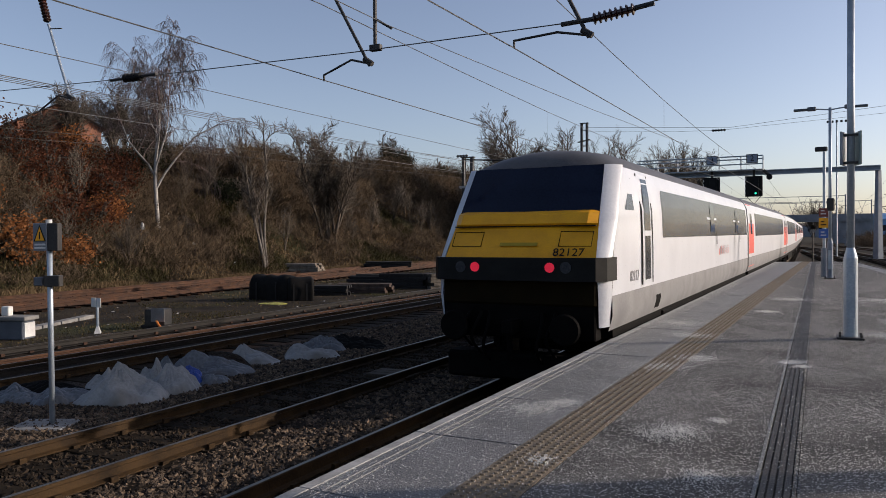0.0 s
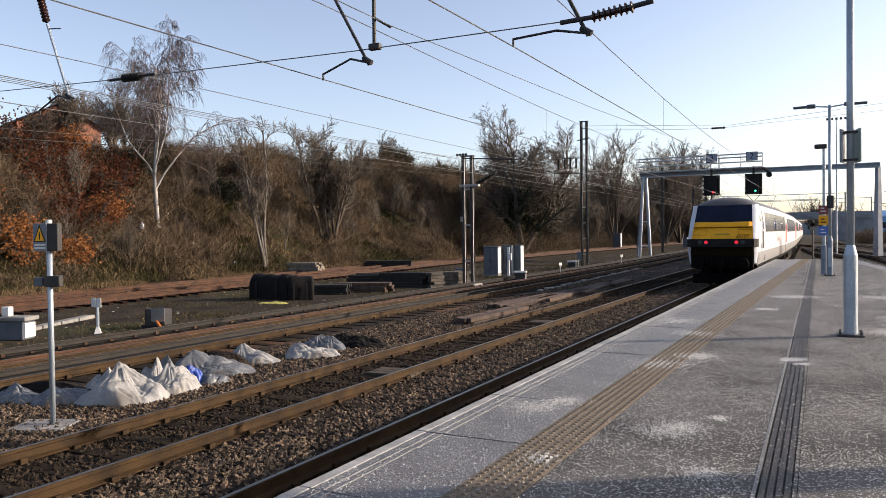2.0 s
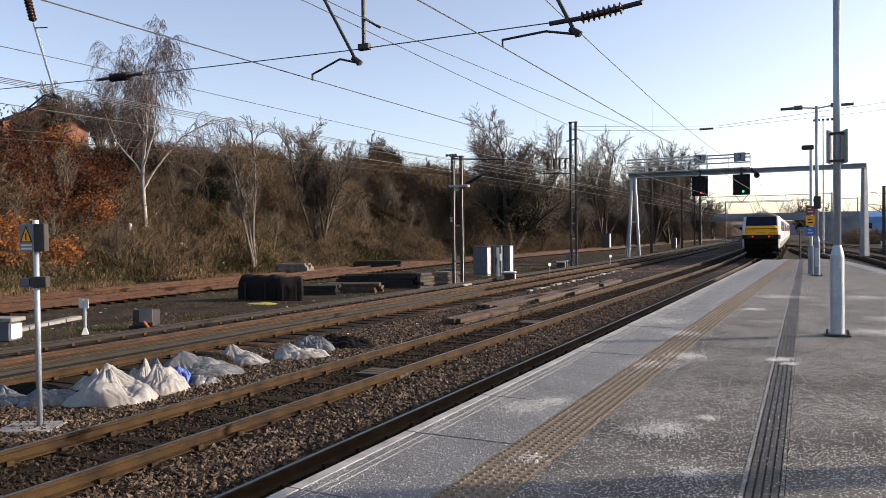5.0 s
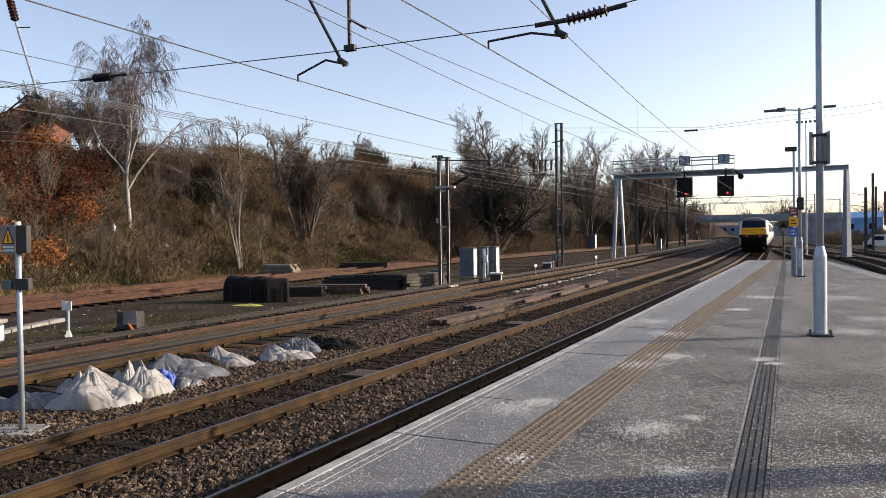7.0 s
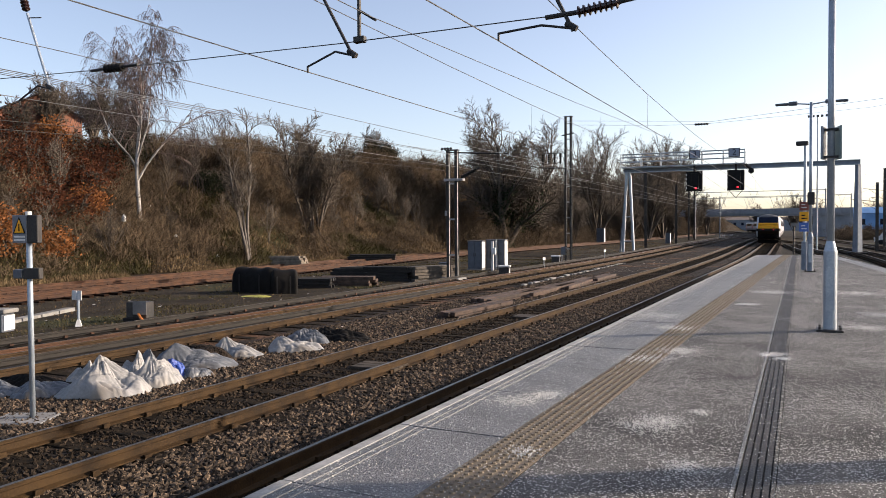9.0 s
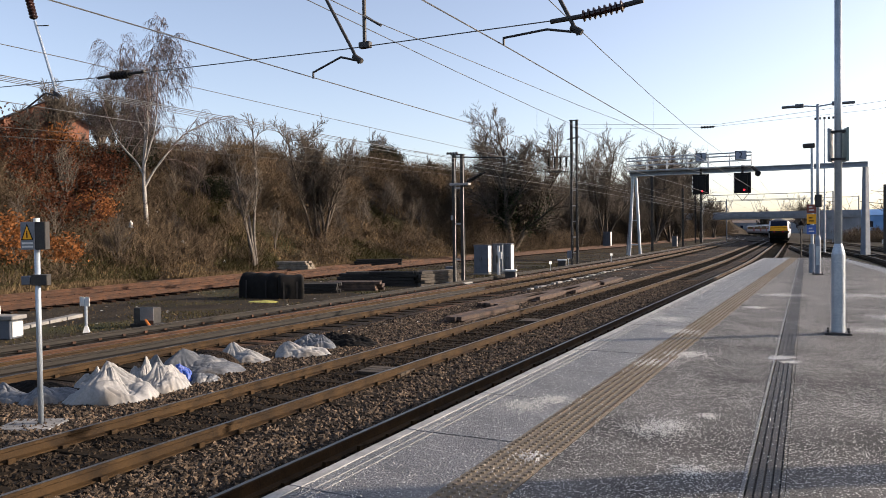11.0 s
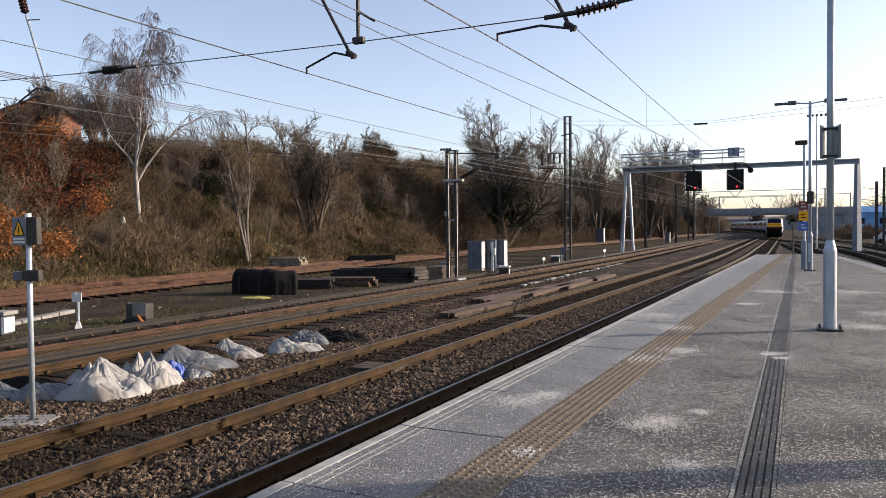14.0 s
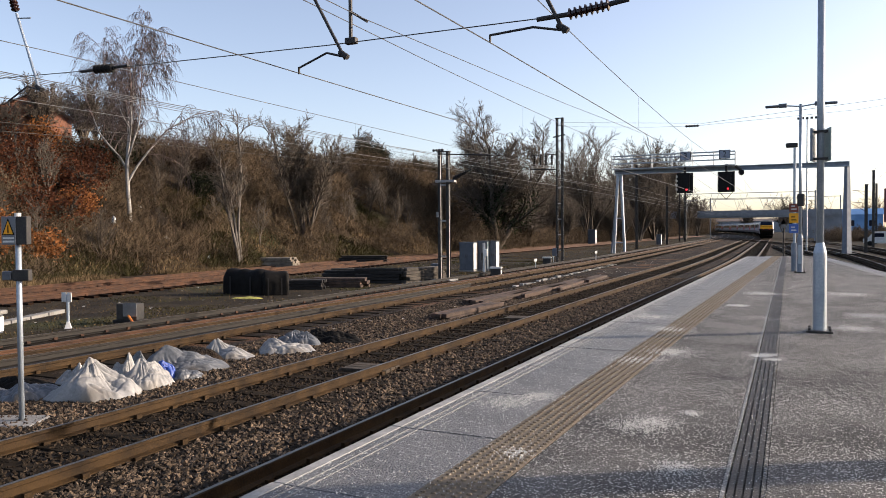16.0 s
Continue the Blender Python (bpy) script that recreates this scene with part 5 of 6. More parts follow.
tarred_bundle(-20.95, 25.25, 4, 1.95, 1.0, 1.06, "long rounded bundle wrapped in black sheeting", 3)
tarred_bundle(-19.75, 25.45, 38, 1.05, 0.9, 0.98, "short rounded bundle wrapped in black sheeting", 8)
beam_stack("sleeper_bundle", "low pile of black tarred beams below the slope", -32.0, 52.5, 25, 3.6, 4, 4, TAR, "timber stacks", seed=9)
beam_stack("board_stack", "low stack of reddish brown boards on dark bearers", -19.7, 30.2, 16, 2.5, 4, 3, REDWOOD, "timber stacks", seed=4)
beam_stack("sleeper_stack", "low stack of dark tarred sleepers", -20.4, 28.5, 28, 1.5, 4, 3, TAR, "timber stacks", seed=5)
beam_stack("board_stack", "pale grey boards stacked below the embankment", -32.9, 43.2, 8, 2.3, 5, 6, PALEWOOD, "timber stacks", h=0.12, seed=6)
for i, (x, y, n) in enumerate(((-10.2, 26.2, 5.0), (-9.9, 29.5, 6.0), (-9.7, 33.0, 6.0), (-9.5, 21.6, 4.0), (-9.6, 37.0, 4.0))):
    beam_stack("spare_rails", "old reddish timbers and rails lying between tracks", x, y, 90 + (i % 3 - 1) * 3, n, 4 if i < 3 else 3, 2, REDWOOD, "timbers between tracks", w=0.16, h=0.12, seed=20 + i)
row = thing("white_blocks", "row of pale concrete blocks beside the crossing", "concrete blocks", at=pose(0, 0, -0.2))
for i in range(26):
    part("block", B(-11.55 - 0.02 * i - 0.14, -11.55 - 0.02 * i + 0.05, 31.5 + 0.85 * i + 0.2 * math.sin(i * 2.3), 31.9 + 0.85 * i + 0.14 * math.sin(i * 4.1), 0.05, 0.12 + 0.03 * math.sin(i * 1.7), bevel=0.02), CONCRETE, row)
for x, y in ((-7.25, 12.1), (-7.35, 20.6)):
    p = thing("crossing_board", "weathered board laid between the rails", "board", "boards between rails", at=pose(x, y, -0.17, 0, 0, 4))
    for k in range(3):
        part("plank", B(-0.45, 0.45, -0.31 + 0.21 * k, -0.115 + 0.21 * k, 0.0, 0.06, bevel=0.008), BROWNBOARD, p)


def build_cabinet(x, y, turn, w, d, h, label):
    ob = thing("equipment_cabinet", label, "equipment cabinet", "trackside cabinets", at=pose(x, y, -0.25, 0, 0, turn))
    part("body", B(-w / 2, w / 2, -d / 2, d / 2, 0.1, h, bevel=0.02), CABGREY, ob)
    part("plinth", B(-w / 2 - 0.04, w / 2 + 0.04, -d / 2 - 0.04, d / 2 + 0.04, 0.0, 0.1), CONCRETE, ob)
    part("lid", B(-w / 2 - 0.04, w / 2 + 0.04, -d / 2 - 0.05, d / 2 + 0.05, h, h + 0.06, bevel=0.02), CABGREY, ob)
    # white sheet over the sunward side: sunlight put into the colour
    part("side_panel", B(w / 2 + 0.001, w / 2 + 0.03, -d / 2 - 0.02, d / 2 + 0.02, 0.15, h - 0.02, bevel=0.006), WHITEPAINT, ob, "side panel whitened to stand for sunlight")
    for k in (-1, 1):
        dr = part("door", B(min(0, k * (w / 2 - 0.04)) + 0.01, max(0, k * (w / 2 - 0.04)) - 0.01, -d / 2 - 0.025, -d / 2 - 0.002, 0.18, h - 0.06, bevel=0.006), CABGREY, ob)
        part("handle", B(k * 0.06 - 0.015, k * 0.06 + 0.015, -d / 2 - 0.05, -d / 2 - 0.025, h * 0.5, h * 0.5 + 0.18), DARKSTEEL, dr)
    return ob


build_cabinet(-19.2, 43.9, 4, 0.92, 0.6, 1.78, "blue-grey steel equipment cabinet with side whitened as sunlit")
build_cabinet(-18.5, 44.8, 4, 0.62, 0.55, 1.84, "grey steel equipment cabinet with white side")
build_cabinet(-17.92, 45.1, 4, 0.42, 0.55, 1.84, "narrow grey steel equipment cabinet beside another")
build_cabinet(-19.0, 38.9, 10, 0.45, 0.4, 0.65, "small low grey cabinet near the mast")
build_cabinet(-31.0, 120.0, 0, 1.2, 0.7, 2.4, "grey steel cabinet below the trees")
build_cabinet(-21.0, 122.0, 0, 0.7, 0.5, 1.6, "small white cabinet beside the far tracks")


board = thing("location_board", "white upright board with box before the cabinets", "trackside box", at=pose(-17.92, 43.4, -0.25))
part("board", B(-0.08, 0.08, -0.03, 0.03, 0.0, 1.80, bevel=0.008), WHITEPAINT, board)
part("box", B(0.02, 0.26, -0.16, -0.031, 1.0, 1.42, bevel=0.015), WHITEPAINT, board)
part("clamp", B(-0.14, -0.06, -0.12, -0.031, 0.75, 1.2, bevel=0.01), DARKSTEEL, board)


def point_box(x, y, turn, label):
    ob = thing("point_box", label, "trackside box", "trackside boxes", at=pose(x, y, -0.25, 0, 0, turn))
    part("body", B(-0.28, 0.28, -0.2, 0.2, 0.0, 0.48, bevel=0.02), DARKSTEEL, ob)
    part("lid", B(-0.34, 0.34, -0.25, 0.25, 0.48, 0.58, bevel=0.02), WHITEPAINT, ob)
    part("side_plate", B(0.281, 0.30, -0.16, 0.16, 0.05, 0.42), WHITEPAINT, ob)
    return ob


hut = thing("point_machine", "white lidded concrete box beside the crossing", "trackside box", at=pose(-19.3, 12.85, -0.25, 0, 0, 20))
part("body", B(-0.40, 0.30, -0.25, 0.25, 0.0, 0.50, bevel=0.02), CABGREY, hut)
part("lid", B(-0.44, 0.40, -0.30, 0.30, 0.50, 0.61, bevel=0.02), CONCRETE, hut)
part("front_plate", B(0.301, 0.33, -0.2, 0.22, 0.06, 0.44), WHITEPAINT, hut)
part("stub", B(-0.42, -0.2, -0.1, 0.1, 0.61, 0.86, bevel=0.02), WHITEPAINT, hut)
mk = thing("marker_post", "short post with square white marker plate", "marker post", "marker posts", at=pose(-18.2, 14.42, -0.25))
part("pole", R((0, 0, 0), (0, 0, 0.95), 0.04), GALV, mk)
part("plate", B(-0.2, -0.02, -0.04, -0.02, 0.74, 1.0, bevel=0.004), WHITEPAINT, mk)
part("plate", B(0.02, 0.18, -0.04, -0.02, 0.74, 1.0, bevel=0.004), WHITEPAINT, mk)
part("footing", rod(bmesh.new(), (0, 0, 0.0), (0, 0, 0.25), 0.13, 0.03, n=4), WHITEPAINT, mk)
cb = thing("cable_box", "dark junction box with grey lid and orange tube", "trackside box", at=pose(-17.6, 16.0, -0.25, 0, 0, 15))
part("body", B(-0.32, 0.32, -0.2, 0.2, 0.12, 0.58, bevel=0.015), DARKSTEEL, cb)
part("face_plate", B(-0.1, 0.34, -0.225, -0.205, 0.22, 0.62, bevel=0.01), CONCRETE, cb)
part("bearer", B(-0.4, 0.4, -0.25, 0.25, 0.0, 0.12), TAR, cb)
tube = bmesh.new()
for a, b in (((0.1, -0.25, 0.25), (0.3, -0.4, 0.12)), ((0.3, -0.4, 0.12), (0.55, -0.6, 0.04))):
    rod(tube, a, b, 0.035)
part("conduit", tube, ORANGE, cb, "orange conduit tube")
for x, y, h in ((-16.0, 47.5, 0.7), (-17.6, 56.5, 0.7), (-15.7, 62.0, 0.8)):
    copy_thing(mk, pose(x, y, -0.25, 0, 0, 70) @ Matrix.Diagonal((h, h, h, 1)))
point_box(-17.3, 54.0, 15, "small white-lidded trackside box near the mast")
point_box(-15.4, 39.0, 15, "small white-lidded trackside box near the cabinets")

trough = thing("cable_trough", "pale concrete cable trough lying on the earth", "cable trough")
for i in range(5):
    part("trough_lid", B(-0.16, 0.16, -0.48, 0.48, 0, 0.12, bevel=0.01, m=pose(-20.1 - 0.43 * i, 13.0 + 0.93 * i, -0.25, 0, 0, 25)), CONCRETE, trough)
for i, (x, y, z) in enumerate(((-41.5, 36.5, 1.3), (-40.4, 40.0, 0.9), (-43.5, 40.5, 2.6), (-38.0, 41.5, 0.0))):
    zz = ground_height(x, y)
    sack("litter", x, y, 0, 0.20, 0.16, 0.16 if i else 0.5, ((0, 0, 0.12),), WHITEPAINT, "scrap of white litter on the slope", 30 + i, "litter", "litter", z=zz)


# ---------------------------------------------------------------- right-hand lines and distance
track("track_7", "junction line curving away beyond the platform end", lambda y: 5.2 - 0.0012 * (y - 40) ** 2, [8 + 4 * i for i in range(40)], (30, 110, 0.75), half=1.25, bend=False)
track("track_8", "junction line with brown rails beyond the platform", lambda y: 8.8 - 0.0008 * (y - 40) ** 2, [8 + 4 * i for i in range(40)], (40, 110, 0.75), half=1.25, bend=False)
track("track_9", "crossover line joining the main track beyond the platform", lambda y: T1 + 6.6 - 0.105 * (y - 52) + 0.00015 * (y - 52) ** 2, [52 + 4 * i for i in range(17)], (53, 112, 0.75), half=1.25, bend=False)


def build_bridge():
    ob = thing("road_bridge", "long grey road bridge crossing the railway far off", "bridge")
    part("girder", B(-44, 7, 199, 203, 4.75, 5.9), BRIDGE, ob, "grey plate girder")
    part("parapet", B(-44, 7, 198.8, 199.0, 5.2, 6.5), BRIDGE, ob)
    for x in (-0.5, 6):
        part("pier", B(x - 0.8, x + 0.8, 199.2, 202.8, -0.3, 4.75), BRIDGE, ob)
    part("abutment", B(-0.5, 7, 199.5, 204, -0.3, 4.74), BRIDGE, ob)


build_bridge()


def shed(x, y, w, d, h, wall, roof, label, ridge=1.5):
    ob = thing("building", label, "building", "distant buildings", at=pose(x, y, -0.3))
    part("wall", B(-w / 2, w / 2, -d / 2, d / 2, 0, h), wall, ob)
    bm = bmesh.new()
    prof = [(-d / 2 - 0.3, h), (0, h + ridge), (d / 2 + 0.3, h)]
    a = [bm.verts.new((-w / 2 - 0.3, p, z)) for p, z in prof]
    b = [bm.verts.new((w / 2 + 0.3, p, z)) for p, z in prof]
    for i in range(2):
        bm.faces.new((a[i], a[i + 1], b[i + 1], b[i]))
    bm.faces.new(a)
    bm.faces.new(b[::-1])
    bm.faces.new((a[0], b[0], b[2], a[2]))
    part("roof", bm, roof, ob)
    n = max(2, int(w / 4))
    for i in range(n):
        xx = -w / 2 + w * (i + 0.5) / n
        part("window", B(xx - 0.7, xx + 0.7, -d / 2 - 0.03, -d / 2 + 0.02, h * 0.5, h * 0.75), DARKGLASS, ob)
    return ob


shed(11.5, 214, 9, 8, 5.6, BLUEROOF, BLUEROOF, "blue sheeted industrial building in the distance")
shed(24, 222, 10, 8, 5.0, BLUEROOF, BLUEROOF, "blue sheeted industrial building in the distance")
shed(10, 420, 40, 14, 7, BRIDGE, ROOFTILE, "grey industrial building in the distance")
shed(-30, 460, 60, 14, 6, BRIDGE, ROOFTILE, "grey industrial building in the distance")


def build_van(x, y, turn):
    ob = thing("parked_van", "pale parked van beyond the junction", "van", at=pose(x, y, -0.27, 0, 0, turn))
    bm = bmesh.new()
    prof = [(-2.4, 0.35), (2.3, 0.35), (2.4, 0.95), (1.7, 1.15), (1.1, 1.95), (-2.3, 2.05), (-2.4, 0.9)]
    a = [bm.verts.new((-0.9, p, z)) for p, z in prof]
    b = [bm.verts.new((0.9, p, z)) for p, z in prof]
    for i in range(len(prof)):
        j = (i + 1) % len(prof)
        bm.faces.new((a[i], b[i], b[j], a[j]))
    bm.faces.new(a[::-1])
    bm.faces.new(b)
    part("body", bm, WHITEPAINT, ob)
    for s in (-1, 1):
        part("side_window", B(s * 0.901, s * 0.915, -0.2, 1.2, 1.2, 1.75), DARKGLASS, ob)
        for yy in (-1.5, 1.5):
            part("wheel", R((s * 0.72, yy, 0.33), (s * 0.93, yy, 0.33), 0.33, n=16), BLACK, ob)


build_van(9.3, 122, 80)
build_van(12.5, 135, 70)
sr = thing("signal_post", "dark lineside signal post with red-backed head", "railway signal", at=pose(4.35, 52, -0.27))
part("post", R((0, 0, 0), (0, 0, 4.6), 0.07), DARKSTEEL, sr)
part("head", B(-0.35, 0.35, -0.2, 0.1, 2.9, 4.9, bevel=0.03), mat("maroon_board", (0.10, 0.02, 0.025), (0.16, 0.04, 0.045), 4, 0.6), sr)

# house above the slope
def build_house():
    ob = thing("house", "brick house with dark tiled roof above the slope", "house", at=pose(-60.8, 42.8, 9.0, 0, 0, 72))
    part("wall", B(-3.2, 3.2, -5, 5, -1.5, 2.6), BRICK, ob)
    for y in (-5, 4.9):
        g = bmesh.new()
        a = [g.verts.new((x, y, z)) for x, z in ((-3.2, 2.6), (3.2, 2.6), (0, 4.3))]
        b = [g.verts.new((x, y + 0.1, z)) for x, z in ((-3.2, 2.6), (3.2, 2.6), (0, 4.3))]
        g.faces.new(a)
        g.faces.new(b[::-1])
        for i in range(3):
            g.faces.new((a[i], b[i], b[(i + 1) % 3], a[(i + 1) % 3]))
        part("gable", g, BRICK, ob)
    for s in (-1, 1):
        bm = bmesh.new()
        bm.faces.new([bm.verts.new(p) for p in ((s * 3.6, -5.4, 2.42), (s * 3.6, 5.5, 2.42), (0, 5.5, 4.42), (0, -5.4, 4.42))])
        bmesh.ops.solidify(bm, geom=bm.faces[:], thickness=0.16)
        part("roof", bm, ROOFTILE, ob)
    for x in (-1.4, 1.4):
        w = part("window", B(x - 0.6, x + 0.6, -5.03, -4.98, 0.3, 1.5), SIDEGLASS, ob)
        part("window_frame", B(x - 0.68, x + 0.68, -5.06, -5.031, 0.22, 0.3), WHITEPAINT, w)
        part("window_frame", B(x - 0.03, x + 0.03, -5.06, -5.031, 0.3, 1.5), WHITEPAINT, w)


build_house()


# ---------------------------------------------------------------- plants
def grow(rng, p, d, length, r, level, spec, segs, tips):
    """One limb and its side limbs. spec[level]: pieces, side limbs, spread, shrink, droop, start."""
    pieces, kids, spread, shrink, droop, start = spec[level]
    step = length / pieces
    at = [(p.copy(), r)]
    for i in range(pieces):
        w = 0.055 if level == 0 else 0.14
        d = (d + Vector((rng.gauss(0, w), rng.gauss(0, w), rng.gauss(0, 0.08) - droop))).normalized()
        q = p + d * step
        e = r * (1 - 0.75 / pieces) if i < pieces - 1 else r * 0.45
        segs.append((p, q, r, e))
        p, r = q, e
        at.append((p.copy(), r))
    tips.append(p)
    if level + 1 >= len(spec):
        return
    for k in range(kids):
        u = start + (1 - start) * (k + rng.random()) / kids
        i = min(int(u * pieces), pieces - 1)
        a, ra = at[i]
        b, _ = at[i + 1]
        base = a.lerp(b, u * pieces - i)
        ang = rng.uniform(0, 2 * math.pi)
        side = (d.orthogonal().normalized() * math.cos(ang) + d.cross(d.orthogonal()).normalized() * math.sin(ang))
        nd = (d * math.cos(spread) + side * math.sin(spread) * rng.uniform(0.7, 1.2) + Vector((0, 0, 0.18 if droop < 0.1 else 0.0))).normalized()
        grow(rng, base, nd, length * shrink * rng.uniform(0.7, 1.2) * (1.15 - 0.5 * u), max(ra * 0.60, 0.012 if spec is BIRCH else 0.020), level + 1, spec, segs, tips)


def tree(name, label, x, y, height, spec, trunk, bark, twig, seed, stems=1, splay=0.15, split=2, leaves=None, group="bare trees", sink=0.15, fine=0.16, gap=0.12):
    rng = random.Random(seed)
    ob = thing(name, label, "tree", group, at=pose(x, y, ground_height(x, y) - sink))
    segs, tips = [], []
    for s in range(stems):
        d = Vector((rng.gauss(0, splay if stems > 1 else 0.02), rng.gauss(0, splay if stems > 1 else 0.02), 1)).normalized()
        grow(rng, Vector((rng.gauss(0, gap) * (stems > 1), rng.gauss(0, gap) * (stems > 1), 0)), d, height * (rng.uniform(0.92, 1.0) if stems == 1 else rng.uniform(0.6, 0.95)), trunk * (1 if stems == 1 else 0.6), 0, spec, segs, tips)
    limit = trunk * fine
    if fine:
        tubes("trunk", [q for q in segs if q[2] > limit], bark, ob, n=6)
    tubes("crown", [q for q in segs if q[2] <= limit or not fine], twig, ob, n=3)
    if leaves:
        material, count, size, zmin, zmax, spreadr = leaves
        V, F = [], []
        if material is IVY:
            pool = [q[0].lerp(q[1], 0.5) for q in segs if q[2] > 0.13 and q[0].z < zmax * height]
        else:
            pool = [t for t in tips if zmin * height < t.z < zmax * height] or tips
        for _ in range(count):
            c = rng.choice(pool) + Vector((rng.gauss(0, spreadr), rng.gauss(0, spreadr), rng.gauss(0, spreadr)))
            u = Vector((rng.gauss(0, 1), rng.gauss(0, 1), rng.gauss(0, 1))).normalized() * size
            w = u.orthogonal().normalized() * size * 0.6
            k = len(V)
            V += [c - u, c + w, c + u, c - w]
            F.append((k, k + 1, k + 2, k + 3))
        from_lists("foliage", V, F, material, ob, "dry russet leaves" if material in (RUSSET, DARKRUSSET) else "dark evergreen ivy")
    return ob


BIRCH = ((10, 11, 0.60, 0.62, -0.02, 0.24), (6, 12, 0.6, 0.40, -0.05, 0.2), (4, 8, 0.65, 0.75, 0.10, 0.25), (4, 5, 0.5, 0.7, 0.42, 0.2), (3, 0, 0, 0, 0.6, 0))
OAK = ((6, 11, 0.85, 0.60, -0.03, 0.20), (6, 10, 0.8, 0.46, -0.02, 0.15), (4, 8, 0.75, 0.5, 0.0, 0.15), (3, 5, 0.7, 0.55, 0.0, 0.2), (2, 0, 0, 0, 0.0, 0))
FAN = ((7, 13, 0.62, 0.42, -0.02, 0.25), (5, 11, 0.62, 0.48, -0.03, 0.12), (4, 8, 0.6, 0.5, -0.01, 0.15), (2, 0, 0, 0, 0, 0))
SLIM = ((10, 16, 0.75, 0.19, -0.012, 0.36), (4, 9, 0.65, 0.48, -0.05, 0.15), (3, 5, 0.6, 0.5, -0.02, 0.2), (2, 0, 0, 0, 0, 0))
VASE = ((7, 14, 0.75, 0.34, -0.012, 0.30), (4, 11, 0.7, 0.48, -0.04, 0.12), (3, 8, 0.65, 0.5, -0.01, 0.15), (2, 0, 0, 0, 0, 0))
BUSHY = ((6, 12, 0.55, 0.5, -0.02, 0.15), (4, 9, 0.55, 0.45, -0.03, 0.15), (3, 6, 0.5, 0.5, -0.01, 0.15), (2, 0, 0, 0, 0, 0))
WISPY = ((5, 9, 0.6, 0.45, -0.02, 0.2), (4, 6, 0.6, 0.5, -0.02, 0.2), (2, 0, 0, 0, 0, 0))

tree("birch_tree", "tall bare silver birch with drooping twigs", -42.0, 38.3, 11.0, BIRCH, 0.16, BIRCHBARK, TWIG, 11, group="", sink=0.2, fine=0.30)
tree("slender_tree", "slender bare tree with three pale stems", -36.9, 43.6, 11.6, SLIM, 0.21, PALEBARK, BARK, 12, stems=3, splay=0.07, group="", gap=0.32)
tree("spreading_tree", "bare many-stemmed tree on the brown slope", -40.0, 55.8, 10.4, VASE, 0.24, BARK, BARK, 13, stems=8, splay=0.15, group="", gap=0.3)
tree("oak_tree", "broad bare tree with ivy on its trunk", -33.3, 85.0, 17.0, OAK, 0.66, BARK, BARK, 14, stems=5, splay=0.40, leaves=(IVY, 4200, 0.15, 0.0, 0.42, 0.36), group="", fine=0.2)
back = tree("bare_tree", "bare grey tree with a fan of upright branches", -33.0, 126.0, 17.5, FAN, 0.36, BARK, BARK, 15, stems=8, splay=0.20)
back2 = tree("bare_tree", "bare grey tree in a line of trees", -33.0, 112.0, 8.0, FAN, 0.30, BARK, BARK, 16, stems=5, splay=0.2)
rng = random.Random(5)
for x, y, k, s in ((-30, 152, 0, 1.02), (-28.5, 160, 0, 1.08), (-29, 172, 0, 1.1), (-33, 165, 1, 1.5), (-26, 186, 1, 1.3), (-36, 182, 0, 0.9), (-35, 140, 1, 1.1), (-31, 134, 1, 0.9), (-47, 128, 1, 0.8), (-66, 37, 1, 0.75), (-53.6, 37.4, 1, 0.5), (-55.0, 41.4, 1, 0.62), (-63, 52, 1, 0.8), (-56, 24, 0, 0.50), (-55, 27, 1, 0.8), (-66, 56, 0, 0.45), (-60, 45, 1, 0.85), (-58, 15, 1, 0.8), (-38, 100, 1, 0.9), (-30, 240, 1, 1.5), (-8, 300, 0, 0.75), (6, 310, 1, 1.2), (20, 300, 0, 0.7), (-20, 300, 1, 1.3), (40, 300, 1, 1.1), (0, 260, 0, 0.55), (12, 255, 1, 0.9), (2, 190, 1, 0.4), (6, 186, 1, 0.4), (10, 196, 1, 0.4), (14, 190, 1, 0.45), (19, 200, 1, 0.5), (9, 230, 1, 0.8), (16, 235, 1, 0.7), (-34, 98, 1, 0.8), (-36, 112, 1, 1.1), (-30, 138, 1, 1.0), (-34, 146, 1, 1.2), (-26, 156, 1, 0.8), (-31, 158, 1, 1.3), (-25, 178, 1, 1.0), (-40, 162, 1, 1.4), (-46, 84, 1, 0.45), (-55, 50, 1, 0.6), (-49, 22, 1, 0.6)):
    t = copy_thing(back if k == 0 else back2, pose(x, y, ground_height(x, y) - 0.2, 0, 0, rng.uniform(0, 360)) @ Matrix.Diagonal((s, s, s, 1)))
shrub = tree("bare_shrub", "wispy leafless shrub on the brown slope", -43.0, 49.0, 3.0, WISPY, 0.07, BARK, BARK, 61, stems=7, splay=0.30, group="bare shrubs", gap=0.02, fine=0.0)
shrub2 = tree("bare_shrub", "thin upright leafless sapling on the slope", -41.0, 64.0, 4.6, WISPY, 0.09, PALEBARK, BARK, 62, stems=3, splay=0.12, group="bare shrubs", gap=0.02, fine=0.0)
for i in range(64):
    x, y = -38.5 - 13 * rng.random(), 24 + 82 * rng.random()
    s = rng.uniform(0.55, 1.15) * (0.7 if x < -48 else 1.0)
    copy_thing(shrub2 if i % 4 == 0 else shrub, pose(x, y, ground_height(x, y) - 0.1, 0, 0, rng.uniform(0, 360)) @ Matrix.Diagonal((s, s, s, 1)))
